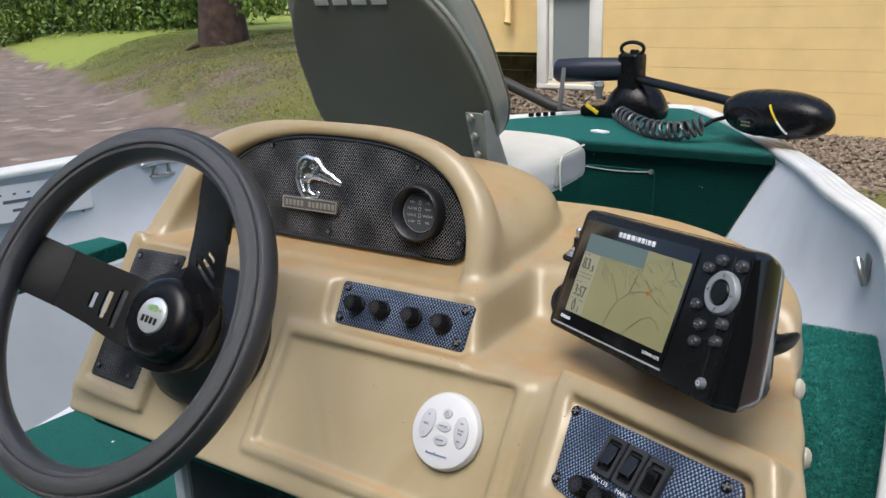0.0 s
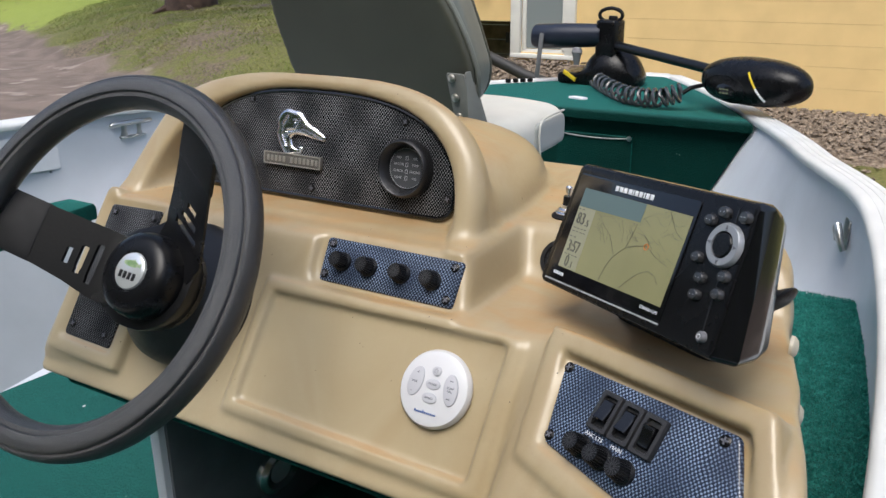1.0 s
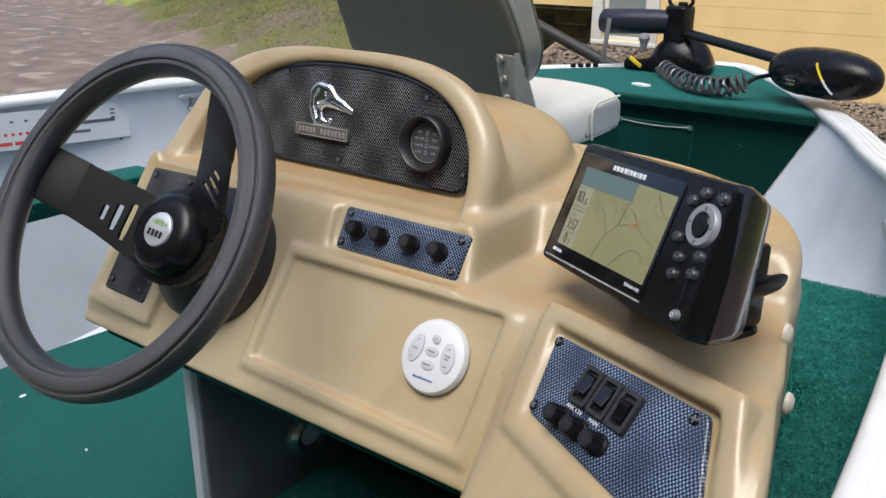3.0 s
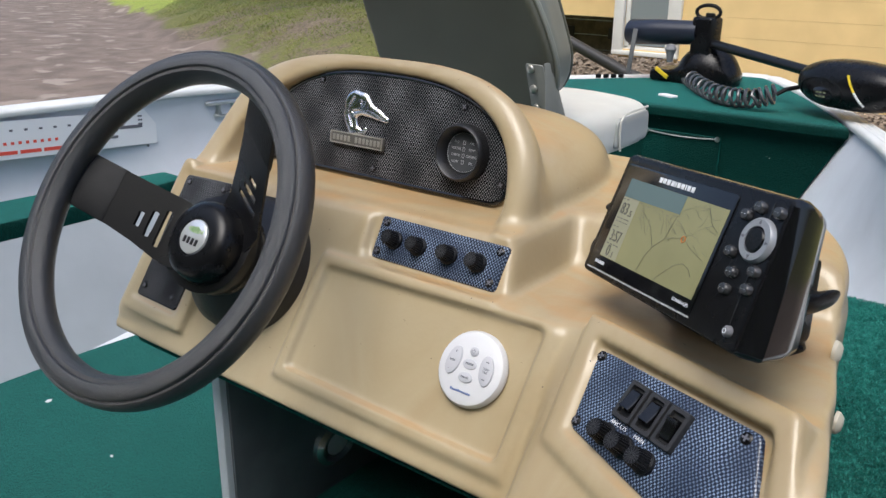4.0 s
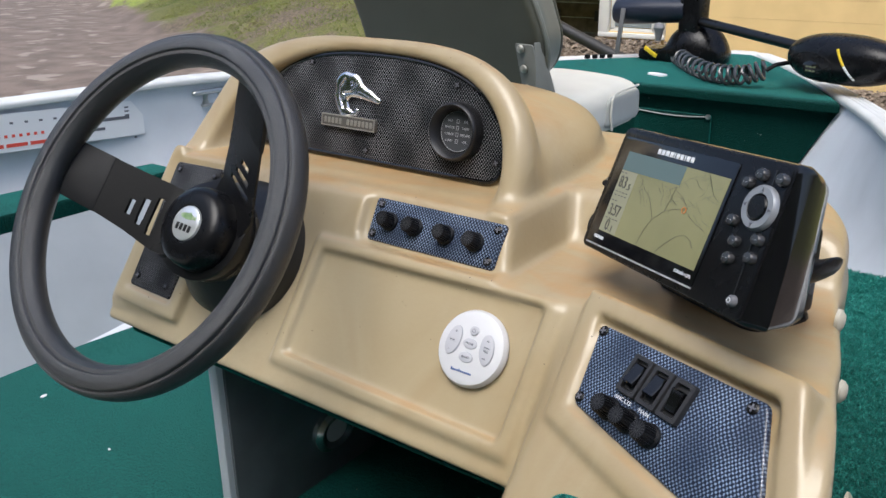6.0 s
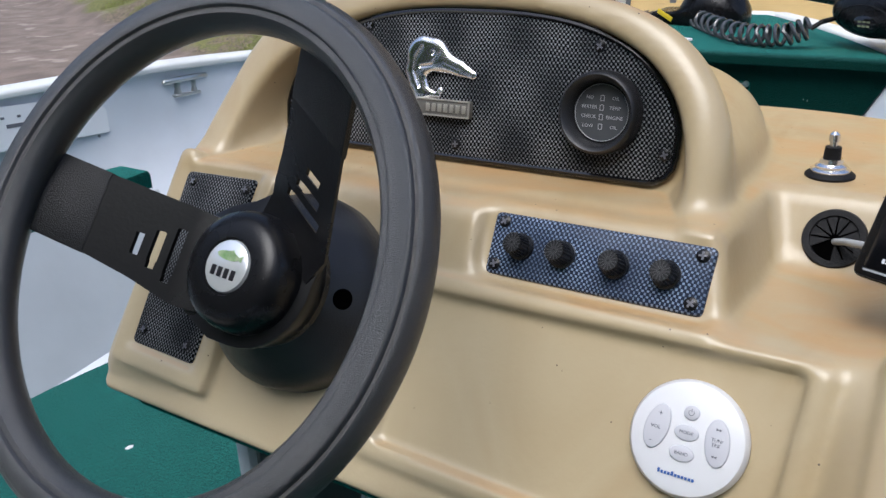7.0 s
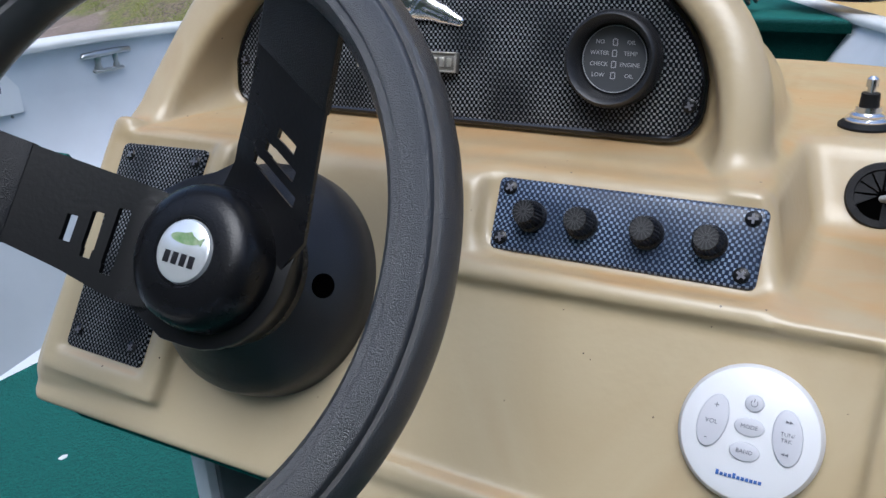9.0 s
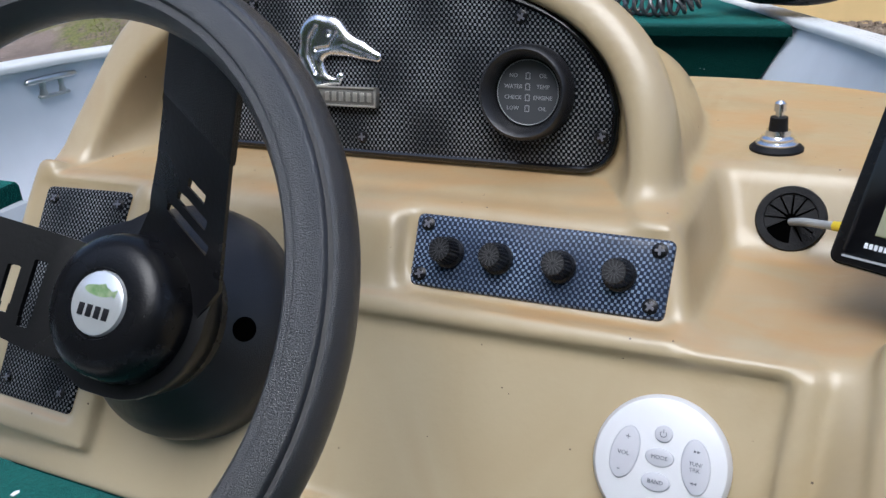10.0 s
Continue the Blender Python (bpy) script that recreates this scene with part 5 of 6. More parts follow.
part("hub_collar", lathe([(0, -0.0866), (0.0525, -0.0866), (0.0530, -0.0900), (0.0520, -0.1040), (0.0480, -0.1090), (0, -0.1090)], 48, HUB), M_SPOKE, wheel)
part("hub_cap", lathe([(0.0, -0.0570), (0.0208, -0.0570), (0.0216, -0.0552), (0.0300, -0.0553), (0.0370, -0.0572), (0.0420, -0.0615), (0.0446, -0.0690), (0.0458, -0.0780), (0.0462, -0.0850), (0, -0.0850)], 64, HUB), M_BLACK, wheel, "round black domed hub cap")
part("emblem", lathe([(0, -0.0535), (0.0165, -0.0539), (0.0188, -0.0548), (0.0198, -0.0572)], 48, HUB), mat("emblem_silver", (0.74, 0.76, 0.77), 0.18, metal=0.6), wheel, "silver brand emblem with a green fish shape")
EM = HUB @ T(0, 0, -0.0537) @ R(-8) @ S3(0.92, 0.92, 1)
fish = [(0.0115 * math.cos(t), 0.0078 + 0.0036 * math.sin(t)) for t in [2 * math.pi * k / 24 for k in range(24)]]
part("fish_mark", merge(prism(fish, 0.0003, m=EM), prism([(0.009, 0.0078), (0.0145, 0.0112), (0.0135, 0.0055)], 0.0003, m=EM), prism([(-0.004, 0.0105), (0.004, 0.0132), (0.006, 0.0105)], 0.0003, m=EM)), mat("emblem_green", (0.13, 0.24, 0.09), 0.4, color2=(0.30, 0.36, 0.22), scale=150), wheel)
part("name_mark", merge(*[rbox(0.0046, 0.0080, 0.0003, 0.0001, m=EM @ T(-0.0100 + 0.0067 * i, -0.0058, 0.0002)) for i in range(4)]), mat("emblem_ink", (0.008, 0.008, 0.010), 0.5, spec=0.2), wheel, "dark brand letters shown as bars")
# tilt column: cone from the console to the hub
COL = WHEEL @ T(-0.0150, 0.0030, -0.165)
col = thing("steering_column", "black steering column boot between wheel and console", "steering column", m=COL)
part("boot", lathe([(0, -0.03), (0.0818, -0.03), (0.0818, 0.010), (0.0800, 0.019), (0.0720, 0.0295), (0.0690, 0.0330), (0.0560, 0.0520), (0.0530, 0.0560), (0.0, 0.0560)], 72), M_BOOT, col)
part("shaft_ring", lathe([(0.050, 0.052), (0.050, 0.060), (0.047, 0.062), (0.047, 0.066), (0, 0.066)], 48, T(0.0105, -0.0005)), M_SPOKE, col)
# flat black disc for the hole, with its shade painted in
part("access_hole_disc", lathe([(0, 0.0008), (0.0072, 0.0008), (0.0080, 0)], 20, R(-3) @ T(0.0655, 0, 0.0385) @ R(55, "Y")), mat("hole_shade2", (0.001, 0.001, 0.001), 0.9, spec=0.0), col)


# ---- seats ----
def seat(m):
    e = thing("boat_seat", "folding grey-green vinyl boat seat with a light cushion", "boat seat", m=m)

    def outline(x, z, hw, zc, h, n):
        X = x + 0.003 + 0.16 * np.clip(z - 0.086, 0, 0.3)
        Z = np.where(z > zc, (z - zc) / h, (zc - z) / 0.15)
        q = (np.abs(X / hw) ** n + np.abs(Z) ** n) ** (1 / n)
        return np.sqrt(X * X + (z - zc) ** 2) * (1 - 1 / np.maximum(q, 0.05))

    def back(x, y, z):
        # moulded shell of the backrest
        yy = y + 0.30 * (z - 0.1)
        return smax(outline(x, z, 0.265, 0.08, 0.279, 2.4), np.abs(yy) - 0.014, 0.012)

    def pad(x, y, z):
        yy = y + 0.30 * (z - 0.1) - 0.062
        return smax(outline(x + 0.01, z, 0.236, 0.12, 0.30, 2.8) - 0.03 * np.clip((0.062 - yy) / 0.1, 0, 1), np.abs(yy) - 0.052, 0.03)
    solid_ob("back_shell", back, (-0.36, -0.18, -0.09), (0.33, 0.10, 0.45), 0.007, M_SEATBACK, e)
    solid_ob("back_cushion", pad, (-0.36, -0.14, -0.09), (0.33, 0.20, 0.50), 0.008, M_SEATMID, e, "mid grey padded backrest edge")
    OUT = [(-0.205, 0.04), (0.205, 0.04), (0.208, 0.31), (0.168, 0.515), (-0.168, 0.515), (-0.208, 0.31)]

    def cushion(x, y, z):
        b = cut_poly(x, y, OUT, 0.035)
        return smax(b, np.abs(z + 0.107 + 0.012 * (x / 0.2) ** 2) - 0.054, 0.045)

    def side_panel(x, y, z):
        b = cut_poly(x, y, OUT, 0.02)
        return smax(smax(smax(b - 0.003, -b - 0.012, 0.002), 0.318 + 0.15 * (0.107 + z) - y, 0.02), smax(np.abs(z + 0.116) - 0.040, y - 0.505, 0.02), 0.02)
    solid_ob("seat_cushion", cushion, (-0.28, 0.0, -0.20), (0.28, 0.56, 0.0), 0.007, M_SEATLT, e, "light grey vinyl seat cushion")
    for lo, hi in ((0.10, 0.25), (-0.25, -0.10)):
        solid_ob("side_panel", side_panel, (lo, 0.28, -0.18), (hi, 0.53, -0.05), 0.0045, M_SEATPANEL, e, "greyer vinyl side panel of the cushion")
    for s_ in (1, -1):
        pts = [(s_ * (0.208 - 0.195 * (y - 0.31) + 0.003), y, z) for y, z in ((0.335, -0.155), (0.327, -0.115), (0.330, -0.085), (0.345, -0.073), (0.38, -0.070), (0.43, -0.070), (0.48, -0.071))]
        part("piping", tube(pts, 0.0026, 8), M_SEATLT, e)
    for s_ in (1, -1):
        xx, dz = (0.232, 0.0) if s_ > 0 else (-0.226, -0.07)
        pl = part("hinge_plate", merge(prism(round_poly([(-0.020, -0.17), (0.026, -0.17), (0.026, 0.078), (-0.018, 0.078)], 0.005, 3), 0.003, 0.001, m=T(xx, 0.002 - 0.3 * dz, dz) @ R(107, "X") @ S3(s_, 1, 1)),
                                       prism(round_poly([(-0.004, -0.10), (0.115, -0.17), (0.05, -0.03), (0.000, 0.078), (-0.022, 0.078)], 0.004, 3), 0.003, 0.0008, m=T(xx + s_ * 0.024, 0.004 - 0.3 * dz, dz) @ R(90, "Z") @ R(90, "X"))), M_SEATGREY, e, "grey painted steel hinge bracket")
        for zz in (0.065, 0.026, -0.013):
            part("rivet", lathe([(0.0085, 0), (0.0075, 0.004), (0.003, 0.006), (0, 0.0065)], 18, T(xx - s_ * 0.004, -0.002 - 0.30 * (zz + dz), zz + dz) @ R(107, "X")), M_PEWTER, pl)
    # piping round the shell and the far edge of the pad
    for hw, zc, h, n, dy, dx, mm, rr in ((0.268, 0.08, 0.282, 2.4, 0.004, 0.0, M_SEATMID, 0.0055), (0.236, 0.12, 0.30, 2.8, 0.105, -0.01, M_SEATBACK, 0.005)):
        pip = []
        for k in range(80):
            a = math.pi * 2 * k / 80
            c, s_ = math.cos(a), math.sin(a)
            z = zc + (h if s_ > 0 else 0.15) * (abs(s_) ** (2 / n)) * (1 if s_ > 0 else -1)
            x = hw * (abs(c) ** (2 / n)) * (1 if c > 0 else -1) - 0.003 - 0.16 * min(max(z - 0.086, 0), 0.3) + dx
            pip.append((x, dy - 0.30 * (z - 0.1), z))
        part("piping", tube(pip, rr, 8, closed=True), mm, e)
    part("name_mark", merge(*[rbox(0.042, 0.004, 0.034, 0.002, m=T(-0.131 + 0.057 * i, -0.076, 0.297) @ R(17, "X")) for i in range(4)]), M_SEATLT, e, "pale brand letters shown as bars")
    part("post", lathe([(0, -0.56), (0.16, -0.56), (0.16, -0.55), (0.037, -0.54), (0.037, -0.20), (0.12, -0.19), (0.12, -0.165), (0, -0.165)], 28, T(0, 0.30, 0)), M_STEEL, e)
    return e


bow_seat = seat(T(-0.515, 0.80, 1.400) @ R(-8))

# helm seat behind the wheel: only its cushion edge comes into view
hs = thing("boat_seat", "cream vinyl helm seat cushion on a steel post", "boat seat", m=T(-0.425, -0.570, 1.09))


def helm_cushion(x, y, z):
    b = smax(np.abs(x) - 0.23, np.abs(y) - 0.23, 0.14)
    return smax(b, np.abs(z) - 0.05, 0.06)


solid_ob("cushion", helm_cushion, (-0.25, -0.25, -0.07), (0.25, 0.25, 0.07), 0.01, mat("cream_vinyl", (0.62, 0.58, 0.48), 0.45, vary=0.1, bump=0.15, bscale=400), hs)
part("post", lathe([(0, -0.30), (0.16, -0.30), (0.16, -0.29), (0.037, -0.28), (0.037, -0.05), (0, -0.05)], 28), M_STEEL, hs)


# ---- cleats, sticker, small things on the hull ----
def cleat(m, label):
    e = thing("mooring_cleat", label, "cleat", m=m)
    part("horn_bar", tube([(-0.062, 0, 0.030), (-0.058, 0, 0.033), (-0.02, 0, 0.034), (0.02, 0, 0.034), (0.058, 0, 0.033), (0.062, 0, 0.030)], [0.004, 0.0068, 0.0075, 0.0075, 0.0068, 0.004], 12), M_STEEL, e)
    for x in (-0.022, 0.022):
        part("foot", lathe([(0, 0), (0.011, 0), (0.010, 0.005), (0.007, 0.010), (0.007, 0.030), (0, 0.030)], 18, T(x, 0, 0)), M_STEEL, e)
    part("base_plate", rbox(0.075, 0.060, 0.006, 0.002, m=T(0, 0.016, -0.003)), M_STEEL, e)
    return e


cleat(frame_m((-1.368, 0.842, 1.238), (0.13, 0.99, 0.02), (0.25, -0.03, 0.97)), "brushed aluminium cleat on the port hull side")
e2 = thing("bow_eye_bracket", "grey cast aluminium rope chock on the hull side", "rope chock", m=frame_m((0.420, 0.885, 1.225), (-0.30, 0.95, 0.0), (-0.95, -0.30, 0.1)) @ S3(0.85, 0.85, 0.7))
part("plate", prism(round_poly([(-0.020, -0.030), (0.020, -0.030), (0.026, 0.030), (-0.026, 0.030)], 0.006, 3), 0.005, 0.002), M_STEEL, e2)
part("jaw", tube([(-0.030, 0.030, 0.008), (-0.022, 0.006, 0.020), (-0.004, -0.012, 0.026), (0.016, -0.004, 0.022), (0.032, 0.024, 0.012)], [0.006, 0.009, 0.011, 0.009, 0.005], 12), M_STEEL, e2)


def sticker():
    m = frame_m((-1.418, 0.40, 1.238), (0.06, 1.0, -0.05), (1, -0.06, 0.06))
    e = thing("fish_ruler_sticker", "white fish-measuring ruler sticker with red and black print", "sticker", m=m)
    part("backing", prism(round_poly([(-0.55, -0.045), (0.24, -0.045), (0.24, 0.045), (-0.55, 0.045)], 0.004, 3), 0.0012), M_INKWHITE, e)
    reds = part("red_mark", merge(*[rbox(0.0075, 0.0070, 0.0008, 0, m=T(-0.52 + 0.0175 * i, -0.008, 0.0014)) for i in range(29)], *[rbox(0.050, 0.0085, 0.0008, 0, m=T(-0.49 + 0.0565 * i, -0.030, 0.0014)) for i in range(9)]), M_INKRED, e)
    part("print_bar", rbox(0.19, 0.008, 0.0008, 0, m=T(0.105, 0.004, 0.0014)), M_INKGREY, e)
    part("print_bar", rbox(0.10, 0.007, 0.0008, 0, m=T(0.080, -0.018, 0.0014)), M_INKGREY, e)
    blacks = part("black_marks", merge(*[rbox(0.008, 0.005, 0.0008, 0, m=T(-0.52 + 0.035 * i, 0.022, 0.0014)) for i in range(19)], *[rbox(0.012, 0.004, 0.0008, 0, m=T(0.195, 0.010 + 0.010 * i, 0.0014)) for i in range(3)]), M_INKGREY, e)
    reds["kind"] = blacks["kind"] = "stuff"


sticker()
# chrome cup, no light source; the white disc paints its bright reflection
lamp = thing("chrome_cup", "small chrome cup in the foot well, its bright reflection a white disc", "light fitting", m=frame_m((-0.320, 0.215, 0.888), (0, 1, 0), (1, 0, 0)))
part("rim", lathe([(0.020, 0.010), (0.030, 0.014), (0.038, 0.008), (0.040, 0), (0.018, 0)], 32, S3(1.25, 1.0, 1)), M_CHROME, lamp)
part("white_reflection", lathe([(0, 0.010), (0.021, 0.008), (0.022, 0)], 28, S3(1.25, 1.0, 1)), M_WHITE, lamp)

rnd = random.Random(11)
for i, (x, y) in enumerate(((-0.83, 0.17), (-0.98, 0.05), (-0.70, 0.02), (-0.60, -0.12), (-0.92, 0.28))):
    tagged(mesh_ob("paper_scrap", prism([(0.008 * math.cos(a), 0.005 * math.sin(a)) for a in (0.1, 1.4, 2.6, 4.0, 5.2)], 0.0015, z0=FLOOR, m=T(x, y, 0) @ R(rnd.uniform(0, 180)) @ S3(1 if i < 2 else 0.5, 1 if i < 2 else 0.5, 1)), M_INKWHITE), "tiny white paper scrap on the carpet", "litter", "scraps on the carpet")

# ---- trolling motor on the bow deck ----
tm = thing("trolling_motor", "black bow-mount trolling motor stowed on the deck", "trolling motor")
DZ = 1.265


def tm_base(x, y, z):
    b = ellipsoid(x, y, z, (-0.47, 2.14, DZ + 0.03), (0.105, 0.085, 0.098))
    c = smax(np.abs(x + 0.52) - 0.14, smax(np.abs(y - 2.16) - 0.075, np.abs(z - DZ - 0.02) - 0.02, 0.01), 0.02)
    return smax(smin(b, c, 0.03), DZ - z, 0.005)


solid_ob("mount_base", tm_base, (-0.72, 2.0, DZ - 0.01), (-0.28, 2.28, DZ + 0.15), 0.006, M_BLACK, tm)
part("hinge_block", rbox(0.075, 0.07, 0.145, 0.010, 3, m=T(-0.483, 2.12, DZ + 0.145) @ R(-12)), M_BLACK, tm)
part("pull_ring", tube([(-0.483 + 0.040 * math.cos(2 * math.pi * k / 24), 2.12, DZ + 0.232 + 0.022 * math.sin(2 * math.pi * k / 24)) for k in range(24)], 0.006, 8, closed=True), M_RUBBER, tm)
part("ring_stem", rbox(0.030, 0.014, 0.03, 0.004, m=T(-0.475, 2.12, DZ + 0.215)), M_RUBBER, tm)
part("motor_pod", tube([(-0.755, 2.11, DZ + 0.155), (-0.745, 2.11, DZ + 0.155), (-0.64, 2.115, DZ + 0.160), (-0.51, 2.12, DZ + 0.165)], [0.036, 0.042, 0.042, 0.038], 24), mat("navy_black_metal", (0.016, 0.02, 0.034), 0.35), tm)
part("shaft", tube([(-0.45, 2.10, DZ + 0.135), (-0.06, 1.84, DZ + 0.105)], 0.015, 14), M_SPOKE, tm)
part("strap", rbox(0.016, 0.006, 0.150, 0.002, m=T(-0.715, 2.062, DZ + 0.095) @ R(6, "Y")), mat("grey_strap", (0.16, 0.16, 0.165), 0.6), tm)
part("release_knob", lathe([(0, 0.03), (0.014, 0.026), (0.019, 0.012), (0.014, 0), (0.009, -0.03), (0, -0.03)], 20, T(-0.575, 2.06, DZ + 0.10)), mat("worn_grey_knob", (0.22, 0.22, 0.23), 0.45), tm)


HW, HT, HB = 0.075, 0.067, 0.062


def tm_head(x, y, z):
    u = 0.90 * (x - 0.066) - 0.43 * (y - 1.75) - 0.008
    w = 0.43 * (x - 0.066) + 0.90 * (y - 1.75)
    v = z - DZ - 0.090
    q = (np.abs(u / 0.166) ** 2.3 + np.abs(w / HW) ** 2.3 + np.abs(v / np.where(v > 0, HT, HB)) ** 2.3 + 1e-9) ** (1 / 2.3)
    return np.sqrt(u * u + w * w + v * v) * (1 - 1 / np.maximum(q, 0.05))


def head_pt(u, v, out=0.0):
    """A point on the near face of the control head."""
    a, b = abs((u - 0.008) / 0.166), abs(v - 0.008) / (HT if v > 0.008 else HB)
    w = -HW * max(0.0, 1 - a ** 2.3 - b ** 2.3) ** (1 / 2.3) - out
    return Vector((0.066 + 0.90 * u + 0.43 * w, 1.75 - 0.43 * u + 0.90 * w, DZ + 0.082 + v))


solid_ob("control_head", tm_head, (-0.16, 1.58, DZ - 0.005), (0.31, 1.94, DZ + 0.18), 0.006, M_BLACK, tm, "black streamlined control head")
HD = frame_m(head_pt(-0.030, -0.012, -0.004), (0.90, -0.43, 0), (-0.44, -0.89, 0.02))
part("head_lens", lathe([(0, 0.010), (0.022, 0.008), (0.030, 0.003), (0.032, -0.02)], 32, HD @ S3(1.15, 0.75, 1)), M_BLACKG, tm)
part("lens_ring", tube([head_pt(-0.042 + 0.074 * math.cos(2 * math.pi * k / 48), -0.010 + 0.038 * math.sin(2 * math.pi * k / 48)) for k in range(48)], 0.0022, 6, closed=True), M_RUBBER, tm)
part("head_mark", merge(*[rbox(0.008, 0.004, 0.001, 0, m=HD @ T(-0.012 + 0.011 * i, -0.006 + 0.010 * j, 0.0102)) for i in range(3) for j in range(2)]), mat("olive_ink", (0.16, 0.18, 0.10), 0.5), tm)
for nm, k0, k1, mm in (("yellow_stripe", 0, 7, M_YELLOW), ("white_stripe", 7, 13, M_INKWHITE)):
    bars_ = []
    for k in range(k0, k1):
        p, q = (head_pt(0.036 + 0.052 * t, 0.043 - 0.073 * t, 0.001) for t in (k / 13, (k + 0.8) / 13))
        bars_.append(tube([p, q], 0.0034, 6))
    part(nm, merge(*bars_), mm, tm)
part("base_stripe", rbox(0.060, 0.004, 0.014, 0.001, m=T(-0.595, 2.050, DZ + 0.034) @ R(-20) @ R(24, "Y")), M_YELLOW, tm)
COIL = [Vector(p) for p in ((-0.483, 2.020, 1.294), (-0.393, 1.885, 1.294), (-0.299, 1.768, 1.294), (-0.229, 1.731, 1.294), (-0.168, 1.722, 1.300), (-0.118, 1.735, 1.318))]
coil = []
NTURN = 15
for k in range(NTURN * 14 + 1):
    t = 5 * k / (NTURN * 14)
    i = min(int(t), 4)
    c, way = COIL[i].lerp(COIL[i + 1], t - i), (COIL[i + 1] - COIL[i]).normalized()
    side = way.cross(Vector((0, 0, 1))).normalized()
    a = 2 * math.pi * NTURN * t / 5
    coil.append(c + side * (0.023 * math.cos(a)) + way.cross(side) * (0.024 * math.sin(a)))
part("coil_cord", tube(coil, 0.0052, 7), mat("grey_black_cord", (0.05, 0.053, 0.058), 0.25, spec=0.7), tm, "coiled black power cord")
part("cord_end", tube([coil[-1], coil[-1] + Vector((0.02, 0.01, 0.015)), (-0.070, 1.790, DZ + 0.070)], 0.006, 8), M_RUBBER, tm)
SCRAP = (-0.46, 1.80)
tagged(mesh_ob("rag", prism(round_poly([(-0.05, -0.012), (0.04, -0.02), (0.055, 0.012), (-0.03, 0.02)], 0.006, 3), 0.006, 0.002, z0=DZ, m=T(SCRAP[0], SCRAP[1], 0) @ R(-15) @ S3(0.62, 0.8, 1)), M_INKWHITE), "crumpled white scrap on the bow deck", "litter")
bl = thing("bow_line_chock", "small black plastic rail fitting on the gunwale", "rail fitting")
part("body", merge(*[rbox(0.017, 0.014, 0.014, 0.003, m=T(-0.800 + 0.019 * i, 1.995 + 0.019 * i, sheer(2.0) + 0.012)) for i in range(4)]), M_RUBBER, bl)


# ---- ground, driveway, house, trees ----
TREE = (-12.95, 11.85)


def drive_edge(x):
    return 3.13 - 0.46 * x if x < -3 else 4.51 - 0.1 * (x + 3)


def ground_z(x, y):
    d = y - drive_edge(x)
    rise = 0.92 * (1 - math.exp(-max(0.0, d) / 1.45)) * min(1.0, max(0.0, (-3.5 - x) / 5.0))
    return rise + 0.03 * noise.noise(Vector((x * 0.5, y * 0.5, 0))) * min(1, max(0, d))


